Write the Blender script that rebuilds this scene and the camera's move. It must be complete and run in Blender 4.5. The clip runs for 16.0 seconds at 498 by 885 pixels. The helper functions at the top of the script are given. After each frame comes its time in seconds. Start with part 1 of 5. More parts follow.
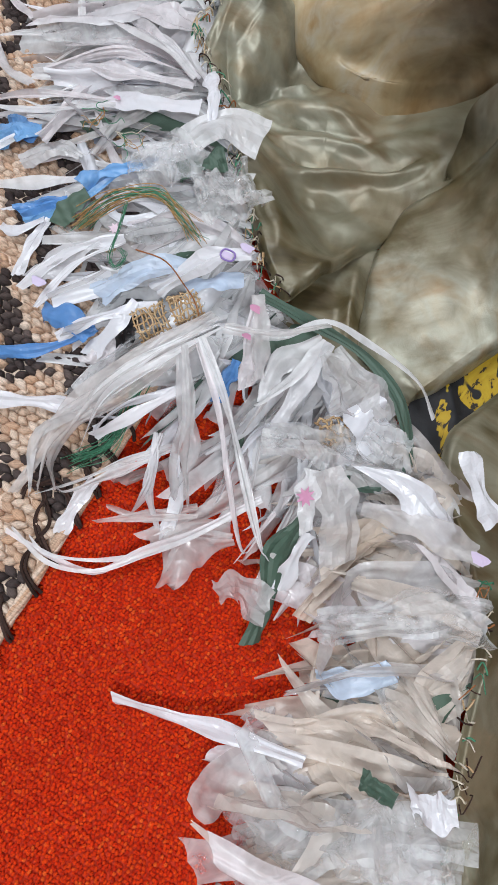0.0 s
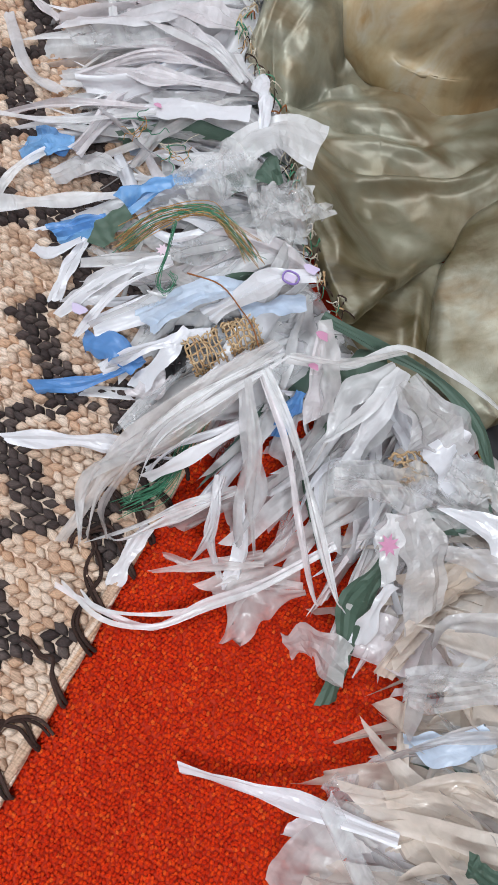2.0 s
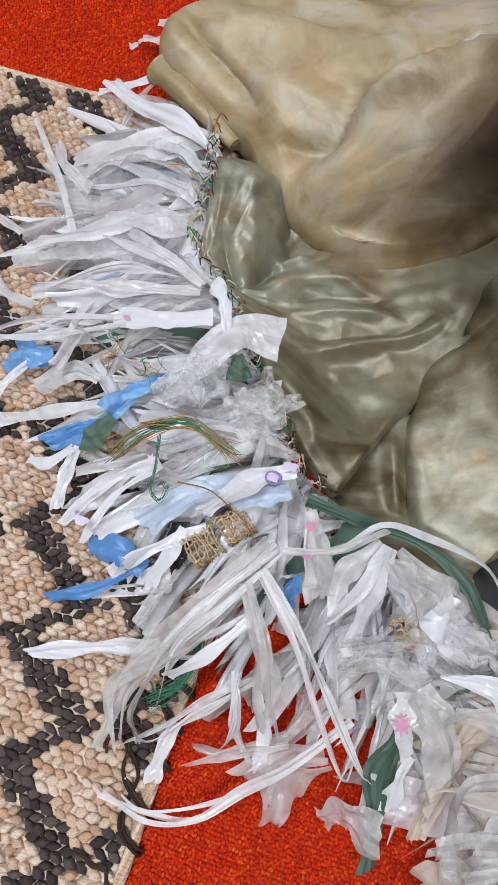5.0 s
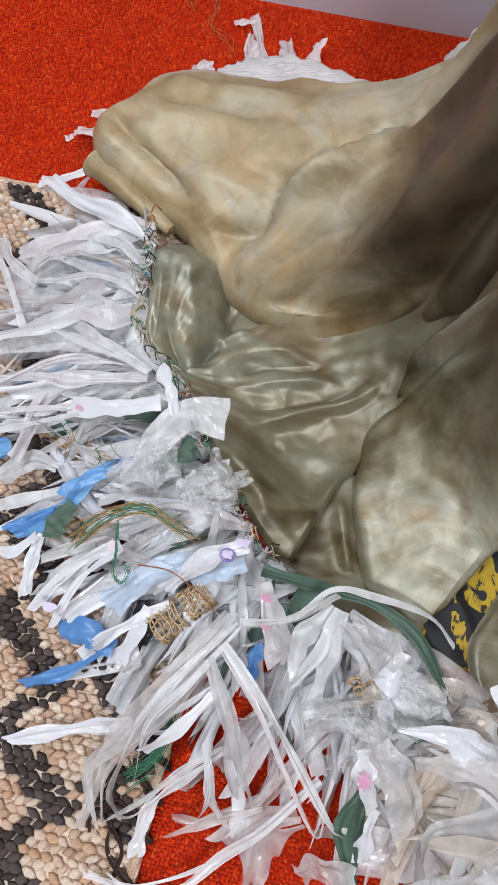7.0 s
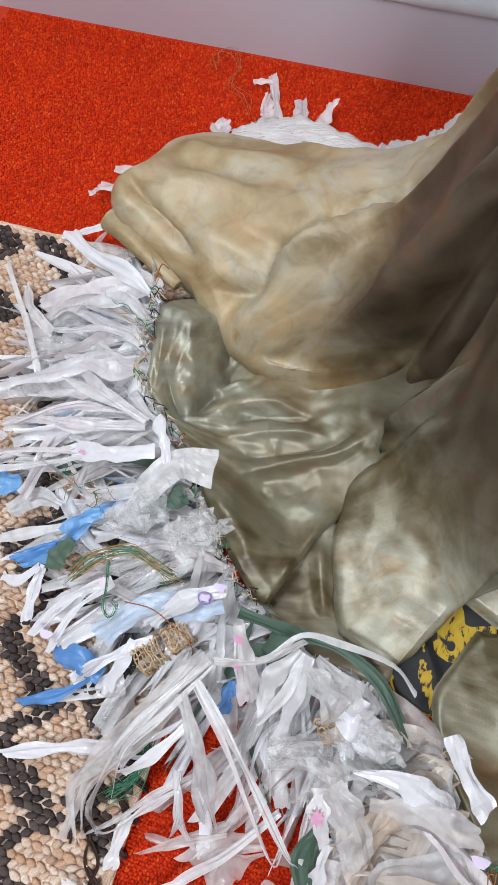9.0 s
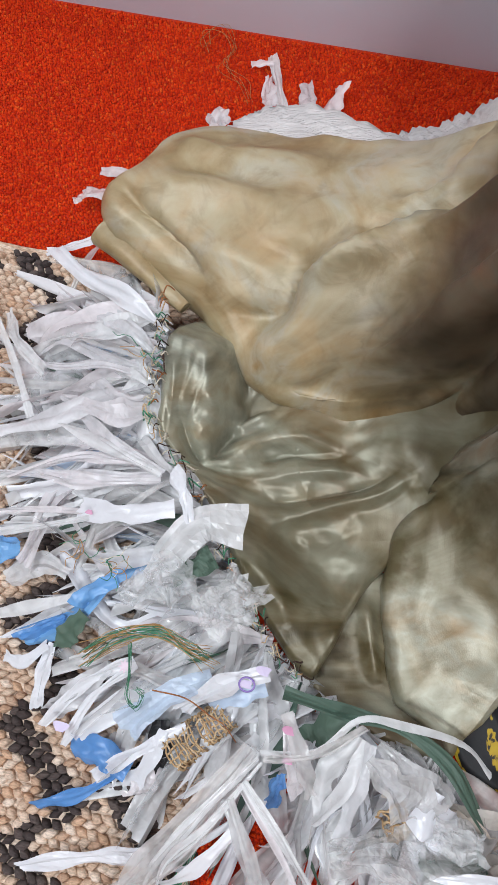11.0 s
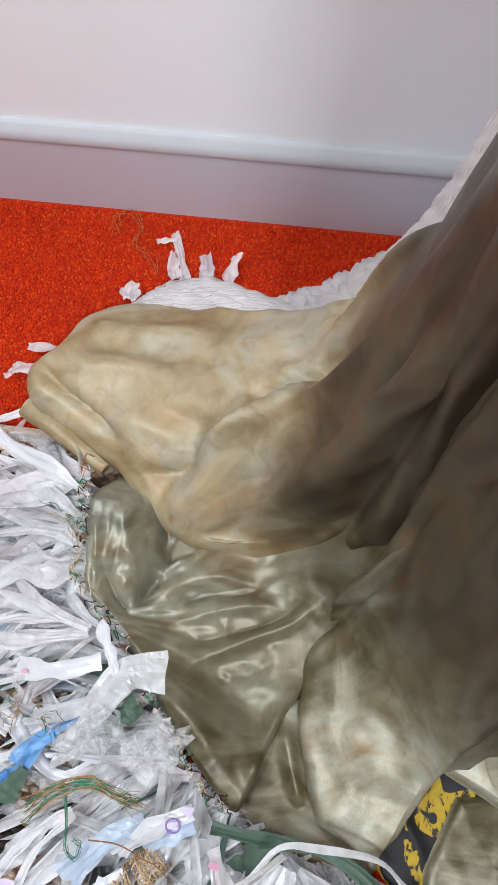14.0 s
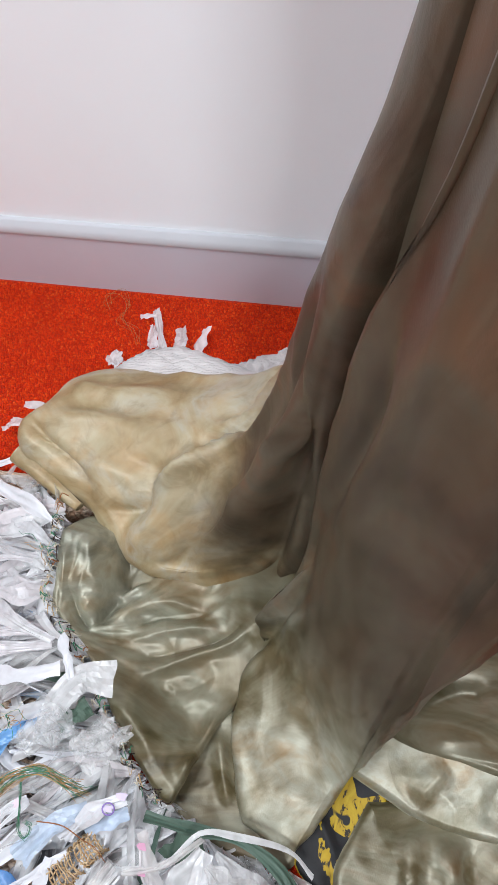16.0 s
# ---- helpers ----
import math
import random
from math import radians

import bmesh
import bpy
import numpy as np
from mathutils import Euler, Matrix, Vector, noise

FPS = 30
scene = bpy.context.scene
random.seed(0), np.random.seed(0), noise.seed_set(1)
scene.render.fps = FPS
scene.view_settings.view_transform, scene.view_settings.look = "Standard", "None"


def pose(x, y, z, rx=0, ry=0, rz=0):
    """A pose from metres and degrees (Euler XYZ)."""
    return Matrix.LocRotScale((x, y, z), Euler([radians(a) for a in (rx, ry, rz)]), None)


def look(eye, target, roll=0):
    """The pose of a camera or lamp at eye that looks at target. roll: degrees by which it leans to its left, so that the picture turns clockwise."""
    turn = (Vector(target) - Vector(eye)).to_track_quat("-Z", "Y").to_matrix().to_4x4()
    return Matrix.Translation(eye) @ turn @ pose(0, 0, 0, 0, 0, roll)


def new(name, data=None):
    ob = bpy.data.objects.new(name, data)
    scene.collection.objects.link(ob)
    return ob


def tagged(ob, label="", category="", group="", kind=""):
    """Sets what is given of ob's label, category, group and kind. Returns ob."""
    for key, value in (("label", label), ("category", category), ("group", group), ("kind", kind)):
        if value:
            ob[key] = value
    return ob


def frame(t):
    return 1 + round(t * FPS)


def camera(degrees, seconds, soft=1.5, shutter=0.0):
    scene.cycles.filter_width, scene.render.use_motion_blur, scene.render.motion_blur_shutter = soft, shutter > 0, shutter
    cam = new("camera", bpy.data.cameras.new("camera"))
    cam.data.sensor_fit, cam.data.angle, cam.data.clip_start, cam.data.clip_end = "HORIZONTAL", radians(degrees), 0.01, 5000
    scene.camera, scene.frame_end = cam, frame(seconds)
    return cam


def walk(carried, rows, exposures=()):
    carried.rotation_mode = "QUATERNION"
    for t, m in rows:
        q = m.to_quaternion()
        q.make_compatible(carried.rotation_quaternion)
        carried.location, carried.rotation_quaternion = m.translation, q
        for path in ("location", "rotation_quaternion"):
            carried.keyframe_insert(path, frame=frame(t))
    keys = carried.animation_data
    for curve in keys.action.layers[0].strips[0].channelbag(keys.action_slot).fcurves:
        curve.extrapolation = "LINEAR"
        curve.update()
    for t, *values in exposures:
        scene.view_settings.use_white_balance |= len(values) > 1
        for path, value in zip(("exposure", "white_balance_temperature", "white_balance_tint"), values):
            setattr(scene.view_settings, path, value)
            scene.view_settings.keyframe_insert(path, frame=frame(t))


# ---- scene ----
cam = camera(41.5, 16.0)
PATH = [
    (0, (0.244, 0.135, 0.594), (0.051, 0.673, -1.322), 9.1),
    (0.5, (0.234, 0.139, 0.575), (0.056, 0.665, -1.347), 10.0),
    (1, (0.223, 0.146, 0.561), (0.029, 0.657, -1.362), 7.7),
    (1.5, (0.196, 0.15, 0.557), (-0.007, 0.657, -1.367), 6.7),
    (2, (0.176, 0.155, 0.555), (-0.014, 0.674, -1.367), 7.3),
    (2.5, (0.158, 0.178, 0.567), (-0.055, 0.701, -1.351), 3.8),
    (3, (0.138, 0.195, 0.578), (-0.07, 0.727, -1.339), 3.8),
    (3.5, (0.123, 0.219, 0.598), (-0.073, 0.771, -1.314), 4.6),
    (3.7, (0.123, 0.23, 0.602), (-0.084, 0.771, -1.312), 2.8),
    (5.8, (0.131, 0.286, 0.652), (-0.06, 0.89, -1.245), -1.3),
    (6, (0.133, 0.291, 0.654), (-0.051, 0.896, -1.243), -1.0),
    (6.5, (0.141, 0.304, 0.659), (0.001, 0.918, -1.239), 2.0),
    (7, (0.137, 0.315, 0.687), (-0.006, 0.971, -1.197), 1.5),
    (7.5, (0.155, 0.324, 0.708), (0.04, 0.994, -1.173), 1.9),
    (8, (0.17, 0.325, 0.719), (-0.005, 0.975, -1.164), -2.4),
    (8.5, (0.185, 0.346, 0.742), (-0.071, 0.975, -1.139), -5.8),
    (8.7, (0.19, 0.35, 0.75), (-0.087, 0.986, -1.126), -6.6),
    (10.8, (0.12, 0.437, 0.694), (-0.094, 1.011, -1.209), -6.8),
    (11, (0.111, 0.439, 0.686), (-0.088, 1.021, -1.217), -5.2),
    (11.5, (0.097, 0.454, 0.69), (-0.102, 1.028, -1.215), -6.5),
    (12, (0.092, 0.475, 0.707), (-0.091, 1.098, -1.185), -4.8),
    (12.5, (0.097, 0.489, 0.725), (-0.069, 1.143, -1.157), -3.4),
    (13, (0.114, 0.501, 0.744), (-0.054, 1.203, -1.121), -3.5),
    (13.5, (0.144, 0.502, 0.769), (-0.024, 1.253, -1.077), -4.0),
    (14, (0.174, 0.492, 0.792), (0.012, 1.308, -1.026), -3.2),
    (14.5, (0.199, 0.482, 0.816), (0.011, 1.321, -0.99), -4.6),
    (15, (0.227, 0.462, 0.839), (0.003, 1.35, -0.939), -5.7),
    (15.5, (0.262, 0.448, 0.862), (0.022, 1.384, -0.889), -5.5),
    (16, (0.296, 0.425, 0.889), (0.017, 1.411, -0.829), -6.6),
]
walk(cam, [(t, look(eye, target, roll)) for t, eye, target, roll in PATH], [(0, -0.13), (6, -0.13), (8.5, 0.0), (11, -0.08), (14, 0.04), (16, 0.11)])

# ---- light ----
world = bpy.data.worlds.new("room_air")
scene.world = world
world.use_nodes = True
world.node_tree.nodes["Background"].inputs[0].default_value = (0.9, 0.93, 1.0, 1)
world.node_tree.nodes["Background"].inputs[1].default_value = 0.3


def area_lamp(name, eye, target, sx, sy, watts, colour):
    data = bpy.data.lights.new(name, "AREA")
    data.shape, data.size, data.size_y = "RECTANGLE", sx, sy
    data.energy, data.color = watts, colour
    ob = new(name, data)
    ob.matrix_world = look(eye, target)
    return ob


area_lamp("ceiling_panel_light", (-0.95, 0.25, 2.57), (-0.95, 0.251, 0), 1.5, 1.0, 55, (0.87, 0.945, 1.0))
area_lamp("ceiling_panel_light", (1.0, -0.85, 2.57), (1.0, -0.849, 0), 0.45, 0.35, 58, (0.89, 0.95, 1.0))

# ---- materials ----


class Nodes:
    """A small writer of node materials."""

    def __init__(self, name):
        self.mat = bpy.data.materials.new(name)
        self.mat.use_nodes = True
        self.tree = self.mat.node_tree
        self.bsdf = self.tree.nodes["Principled BSDF"]

    def add(self, kind, **inputs):
        node = self.tree.nodes.new(kind)
        for key, value in inputs.items():
            name = key.replace("_", " ")
            if hasattr(value, "is_output"):
                self.tree.links.new(value, node.inputs[name])
            else:
                node.inputs[name].default_value = value
        return node

    def link(self, a, b):
        self.tree.links.new(a, b)

    def coords(self, scale=(1, 1, 1), turn=(0, 0, 0)):
        tc = self.add("ShaderNodeTexCoord")
        mp = self.add("ShaderNodeMapping", Scale=scale, Rotation=turn)
        self.link(tc.outputs["Object"], mp.inputs["Vector"])
        return mp.outputs["Vector"]

    def noise(self, scale, detail=3.0, rough=0.55, vector=None, distortion=0.0):
        n = self.add("ShaderNodeTexNoise", Scale=scale, Detail=detail, Roughness=rough, Distortion=distortion)
        self.link(vector if vector is not None else self.coords(), n.inputs["Vector"])
        return n.outputs["Fac"]

    def ramp(self, fac, stops):
        r = self.add("ShaderNodeValToRGB")
        el = r.color_ramp.elements
        while len(el) < len(stops):
            el.new(0.5)
        for e, (p, c) in zip(el, stops):
            e.position, e.color = p, (*c, 1)
        self.link(fac, r.inputs["Fac"])
        return r.outputs["Color"]

    def mix(self, fac, a, b, blend="MIX"):
        m = self.tree.nodes.new("ShaderNodeMix")
        m.data_type, m.blend_type = "RGBA", blend
        for sock, value in ((m.inputs[0], fac), (m.inputs[6], a), (m.inputs[7], b)):
            if hasattr(value, "is_output"):
                self.link(value, sock)
            elif isinstance(value, tuple):
                sock.default_value = (*value, 1)
            else:
                sock.default_value = value
        return m.outputs[2]

    def bump(self, height, strength, distance, normal=None):
        b = self.add("ShaderNodeBump", Strength=strength, Distance=distance)
        self.link(height, b.inputs["Height"])
        if normal is not None:
            self.link(normal, b.inputs["Normal"])
        return b.outputs["Normal"]

    def out(self, colour, rough=0.5, normal=None, **more):
        for key, value in dict(Base_Color=colour, Roughness=rough, **more).items():
            sock = self.bsdf.inputs[key.replace("_", " ")]
            if hasattr(value, "is_output"):
                self.link(value, sock)
            else:
                sock.default_value = (*value, 1) if isinstance(value, tuple) else value
        if normal is not None:
            self.link(normal, self.bsdf.inputs["Normal"])
        return self.mat


def satin(name, stops, seed, rough=0.34, metal=0.42, upper=None, low=0.1, high=0.25, fall=(1, 1, 1), marks=0.5, lean=(0, 0, 1)):
    """Hand-dyed silk satin: pooled dye with tide marks, sharp pressed creases and a fine twill."""
    n = Nodes(name)
    v = n.coords(fall)
    shift = n.add("ShaderNodeVectorMath")
    shift.operation = "ADD"
    n.link(v, shift.inputs[0])
    shift.inputs[1].default_value = (seed, seed * 0.7, seed * 1.3)
    v = shift.outputs[0]
    cloud = n.noise(8.5, 5.0, 0.58, v, 1.1)
    colour = n.ramp(cloud, stops)
    vein = n.noise(21.0, 6.0, 0.62, v, 1.6)
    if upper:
        # second dye ramp along lean; where it is brown, shade is painted in too
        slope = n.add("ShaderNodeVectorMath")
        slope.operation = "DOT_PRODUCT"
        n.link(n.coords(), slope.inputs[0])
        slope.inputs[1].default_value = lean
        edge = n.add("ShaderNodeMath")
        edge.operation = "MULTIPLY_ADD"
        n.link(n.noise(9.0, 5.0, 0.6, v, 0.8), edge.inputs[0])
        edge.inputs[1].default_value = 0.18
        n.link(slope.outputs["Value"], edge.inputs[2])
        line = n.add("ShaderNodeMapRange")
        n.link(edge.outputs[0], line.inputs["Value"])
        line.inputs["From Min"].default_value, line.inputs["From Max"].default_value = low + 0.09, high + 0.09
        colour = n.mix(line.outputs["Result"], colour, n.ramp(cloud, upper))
    colour = n.mix(marks, colour, n.ramp(vein, [(0.36, (0.60, 0.53, 0.40)), (0.47, (0.96, 0.93, 0.88)), (0.52, (1.06, 1.05, 1.02)), (0.66, (1.16, 1.17, 1.16))]), "MULTIPLY")
    stain = n.noise(13.0, 6.0, 0.6, v, 0.8)
    colour = n.mix(0.30, colour, n.ramp(stain, [(0.39, (1.10, 0.82, 0.52)), (0.50, (1, 1, 1)), (0.62, (0.90, 1.0, 0.99))]), "MULTIPLY")
    ridge = n.add("ShaderNodeMath")
    ridge.operation = "PINGPONG"
    n.link(n.noise(7.0, 3.0, 0.5, v, 1.4), ridge.inputs[0])
    ridge.inputs[1].default_value = 0.16
    fine = n.noise(26.0, 3.0, 0.5, v, 0.6)
    nm = n.bump(ridge.outputs[0], 0.20, 0.016)
    nm = n.bump(fine, 0.12, 0.006, nm)
    nm = n.bump(n.noise(1100.0, 2.0, 0.6, n.coords((1.0, 0.4, 1.0), (0, 0, 0.6))), 0.35, 0.0005, nm)
    rg = n.add("ShaderNodeMapRange")
    n.link(vein, rg.inputs["Value"])
    rg.inputs["To Min"].default_value, rg.inputs["To Max"].default_value = rough - 0.06, rough + 0.08
    return n.out(colour, rg.outputs["Result"], nm, Metallic=metal, Specular_IOR_Level=0.6)


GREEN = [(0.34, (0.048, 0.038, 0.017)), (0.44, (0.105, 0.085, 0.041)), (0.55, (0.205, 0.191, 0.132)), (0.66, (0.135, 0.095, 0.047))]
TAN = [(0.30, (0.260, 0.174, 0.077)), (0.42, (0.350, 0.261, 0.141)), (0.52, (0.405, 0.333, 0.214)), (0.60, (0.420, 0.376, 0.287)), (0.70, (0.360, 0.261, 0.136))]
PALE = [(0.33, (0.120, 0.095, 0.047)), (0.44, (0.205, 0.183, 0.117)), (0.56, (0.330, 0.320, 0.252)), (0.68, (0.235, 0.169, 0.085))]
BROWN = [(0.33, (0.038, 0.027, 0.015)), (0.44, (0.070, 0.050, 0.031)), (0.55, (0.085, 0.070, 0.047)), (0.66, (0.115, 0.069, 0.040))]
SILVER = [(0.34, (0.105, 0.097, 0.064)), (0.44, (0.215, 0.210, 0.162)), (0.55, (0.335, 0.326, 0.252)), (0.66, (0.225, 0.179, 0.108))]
# turns to a paler silver-green towards the north-west
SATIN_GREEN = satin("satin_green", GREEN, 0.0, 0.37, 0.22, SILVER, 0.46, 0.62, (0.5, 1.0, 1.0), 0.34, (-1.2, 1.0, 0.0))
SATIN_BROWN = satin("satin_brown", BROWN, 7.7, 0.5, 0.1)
# the brown blended in above stands in for shade on the steep cloth
SATIN_PLEAT = satin("satin_green_shaded", GREEN, 0.0, 0.44, 0.12, BROWN, 0.08, 0.22, (1, 1, 0.4))
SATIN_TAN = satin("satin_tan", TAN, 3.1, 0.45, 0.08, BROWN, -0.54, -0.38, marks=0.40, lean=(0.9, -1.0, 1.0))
SATIN_PALE, SATIN_PALE_SHADED = satin("satin_pale", PALE, 5.3, 0.40, 0.20), satin("satin_pale_shaded", PALE, 5.3, 0.40, 0.20, BROWN, 0.06, 0.21, (1, 1, 0.45))


def plastic(name, stops, alpha_low, alpha_high, rough, bump=0.5, clearness=0.0):
    """Thin polythene cut from bags: each strip takes its own tint, film and crinkles."""
    n = Nodes(name)
    info = n.add("ShaderNodeObjectInfo")
    isl = n.add("ShaderNodeNewGeometry")
    add = n.add("ShaderNodeMath")
    add.operation = "ADD"
    n.link(info.outputs["Random"], add.inputs[0])
    n.link(isl.outputs["Random Per Island"], add.inputs[1])
    frac = n.add("ShaderNodeMath")
    frac.operation = "FRACT"
    n.link(add.outputs[0], frac.inputs[0])
    colour = n.ramp(frac.outputs[0], stops)
    crinkle = n.noise(42.0, 3.0, 0.5, None, 1.0)
    streak = n.noise(24.0, 3.0, 0.5, None, 0.4)
    colour = n.mix(0.15, colour, n.ramp(streak, [(0.35, (0.82, 0.82, 0.83)), (0.65, (1, 1, 1))]), "MULTIPLY")
    mr = n.add("ShaderNodeMapRange")
    n.link(crinkle, mr.inputs["Value"])
    mr.inputs["From Min"].default_value, mr.inputs["From Max"].default_value = 0.3, 0.7
    mr.inputs["To Min"].default_value, mr.inputs["To Max"].default_value = alpha_low, alpha_high
    fold = n.add("ShaderNodeMath")
    fold.operation = "PINGPONG"
    n.link(n.noise(24.0, 1.0, 0.4, None, 1.2), fold.inputs[0])
    fold.inputs[1].default_value = 0.07
    nm = n.bump(fold.outputs[0], min(1.0, bump * 1.1), 0.007)
    nm = n.bump(n.noise(130.0, 5.0, 0.62, None, 1.6), min(1.0, bump * 0.9), 0.0011, nm)
    mat = n.out(colour, rough, nm, Specular_IOR_Level=0.6, Alpha=mr.outputs["Result"])
    tr = n.add("ShaderNodeBsdfTranslucent")
    n.link(colour, tr.inputs["Color"])
    n.link(nm, tr.inputs["Normal"])
    mx = n.add("ShaderNodeMixShader")
    mx.inputs[0].default_value = 0.16 * (1 - clearness)
    n.link(n.bsdf.outputs[0], mx.inputs[1])
    n.link(tr.outputs[0], mx.inputs[2])
    n.link(mx.outputs[0], n.tree.nodes["Material Output"].inputs[0])
    return mat


MILK = plastic("milky_film", [(0.0, (0.75, 0.745, 0.755)), (0.35, (0.83, 0.83, 0.84)), (0.6, (0.71, 0.71, 0.735)), (0.85, (0.82, 0.77, 0.79))], 0.60, 0.92, 0.18, 0.45)
WHITE = plastic("white_film", [(0.0, (0.82, 0.82, 0.85)), (0.5, (0.78, 0.79, 0.84)), (1.0, (0.83, 0.81, 0.83))], 0.90, 1.0, 0.20, 0.3)
HAZE = plastic("hazy_film", [(0.0, (0.70, 0.69, 0.69)), (0.4, (0.76, 0.73, 0.72)), (0.7, (0.66, 0.66, 0.68)), (1.0, (0.74, 0.69, 0.67))], 0.34, 0.68, 0.17, 0.5)
CLEAR = plastic("clear_film", [(0.0, (0.74, 0.76, 0.78)), (1.0, (0.82, 0.82, 0.82))], 0.14, 0.6, 0.10, 1.0, 0.8)
SMOKE = plastic("smoky_film", [(0.0, (0.76, 0.645, 0.55)), (0.4, (0.82, 0.735, 0.66)), (0.7, (0.72, 0.67, 0.63)), (1.0, (0.78, 0.65, 0.53))], 0.52, 0.80, 0.16, 0.55)
BLUE = plastic("blue_film", [(0.0, (0.10, 0.27, 0.62)), (0.5, (0.16, 0.38, 0.72)), (1.0, (0.22, 0.46, 0.78))], 0.85, 1.0, 0.25)
PALE_BLUE = plastic("pale_blue_film", [(0.0, (0.50, 0.62, 0.80)), (1.0, (0.60, 0.70, 0.84))], 0.8, 1.0, 0.28)
LEAF = plastic("dark_green_cloth", [(0.0, (0.055, 0.105, 0.075)), (0.5, (0.085, 0.14, 0.10)), (1.0, (0.07, 0.125, 0.10))], 0.99, 1.0, 0.6, 0.3)
PURPLE = plastic("purple_print", [(0.0, (0.30, 0.20, 0.55)), (1.0, (0.36, 0.24, 0.6))], 1.0, 1.0, 0.4, 0.2)
PINK = plastic("pink_print", [(0.0, (0.60, 0.27, 0.42)), (1.0, (0.66, 0.33, 0.48))], 1.0, 1.0, 0.4, 0.2)
LILAC = plastic("lilac_print", [(0.0, (0.60, 0.52, 0.72)), (1.0, (0.66, 0.56, 0.74))], 1.0, 1.0, 0.4, 0.2)
PALE_PINK = plastic("pale_pink_print", [(0.0, (0.74, 0.58, 0.68)), (1.0, (0.78, 0.62, 0.70))], 1.0, 1.0, 0.4, 0.2)
BLACK = plastic("black_scrap", [(0.0, (0.012, 0.011, 0.012)), (1.0, (0.02, 0.018, 0.02))], 1.0, 1.0, 0.5, 0.4)


def fibre(name, stops, rough=0.75, scale=400.0):
    n = Nodes(name)
    geo = n.add("ShaderNodeNewGeometry")
    info = n.add("ShaderNodeObjectInfo")
    add = n.add("ShaderNodeMath")
    add.operation = "ADD"
    n.link(info.outputs["Random"], add.inputs[0])
    n.link(geo.outputs["Random Per Island"], add.inputs[1])
    frac = n.add("ShaderNodeMath")
    frac.operation = "FRACT"
    n.link(add.outputs[0], frac.inputs[0])
    colour = n.ramp(frac.outputs[0], stops)
    strand = n.noise(scale, 3.0, 0.6, n.coords((0.35, 1.6, 1)))
    stain = n.noise(14.0, 3.0, 0.5)
    colour = n.mix(0.75, colour, n.ramp(strand, [(0.3, (0.45, 0.42, 0.38)), (0.6, (1.1, 1.08, 1.05))]), "MULTIPLY")
    colour = n.mix(0.3, colour, n.ramp(stain, [(0.35, (0.75, 0.68, 0.6)), (0.6, (1.05, 1.05, 1.05))]), "MULTIPLY")
    return n.out(colour, rough, n.bump(strand, 0.8, 0.002), Sheen_Weight=0.02, Specular_IOR_Level=0.12)


JUTE = fibre("jute_natural", [(0.0, (0.52, 0.34, 0.24)), (0.3, (0.68, 0.52, 0.41)), (0.65, (0.80, 0.67, 0.57)), (0.9, (0.62, 0.41, 0.285))])
JUTE_DARK = fibre("jute_charcoal", [(0.0, (0.050, 0.038, 0.038)), (0.5, (0.080, 0.063, 0.062)), (1.0, (0.125, 0.098, 0.092))])
BROWN_YARN = fibre("brown_wool_yarn", [(0.0, (0.045, 0.027, 0.023)), (1.0, (0.085, 0.052, 0.045))], 0.9, 900)
CARPET = fibre("orange_red_loop_pile", [(0.0, (0.60, 0.024, 0.003)), (0.5, (0.77, 0.042, 0.004)), (0.9, (0.84, 0.066, 0.006)), (1.0, (0.88, 0.13, 0.02))], 0.9, 900)
STRAW = fibre("straw", [(0.0, (0.50, 0.33, 0.18)), (1.0, (0.68, 0.52, 0.34))])
YARN_GREEN = fibre("green_thread", [(0.0, (0.05, 0.22, 0.13)), (1.0, (0.12, 0.34, 0.22))])
YARN_OCHRE = fibre("ochre_thread", [(0.0, (0.42, 0.22, 0.08)), (1.0, (0.56, 0.36, 0.16))])
YARN_CREAM = fibre("cream_thread", [(0.0, (0.62, 0.56, 0.44)), (1.0, (0.74, 0.70, 0.62))])
YARN_RUST = fibre("rust_thread", [(0.0, (0.34, 0.13, 0.05)), (1.0, (0.45, 0.20, 0.09))])


def gauze_material():
    n = Nodes("white_crinkle_gauze")
    v = n.coords((1, 1, 1))
    crush = n.noise(70.0, 4.0, 0.55, n.coords((0.30, 2.2, 1.0), (0, 0, -0.45)), 1.2)
    tint = n.ramp(n.noise(20.0, 3.0, 0.5, v), [(0.3, (0.56, 0.52, 0.52)), (0.65, (0.68, 0.645, 0.64))])
    return n.out(tint, 0.75, n.bump(crush, 1.0, 0.006), Sheen_Weight=0.2)


def print_material():
    """Black cotton with a yellow leaf print."""
    n = Nodes("black_yellow_print")
    leaf = n.noise(20.0, 2.0, 0.5, n.coords((1.3, 1, 1), (0, 0, 0.5)), 1.6)
    vein = n.noise(60.0, 3.0, 0.6, n.coords((1, 0.4, 1), (0, 0, 0.9)), 2.0)
    mask = n.ramp(leaf, [(0.50, (0, 0, 0)), (0.515, (1, 1, 1))])
    lines = n.ramp(vein, [(0.40, (0.02, 0.015, 0.01)), (0.44, (0.40, 0.255, 0.012)), (0.7, (0.48, 0.34, 0.022))])
    colour = n.mix(mask, (0.010, 0.010, 0.012), lines)
    return n.out(colour, 0.7, n.bump(n.noise(300.0), 0.3, 0.001))


def paint(name, low, high, rough, relief=0.15):
    n = Nodes(name)
    tint = n.ramp(n.noise(3.0, 4.0, 0.55), [(0.3, low), (0.7, high)])
    speck = n.noise(160.0, 3.0, 0.6)
    return n.out(tint, n.ramp(n.noise(9.0), [(0.3, (rough, rough, rough)), (0.7, (rough + 0.12,) * 3)]), n.bump(speck, relief, 0.0012))


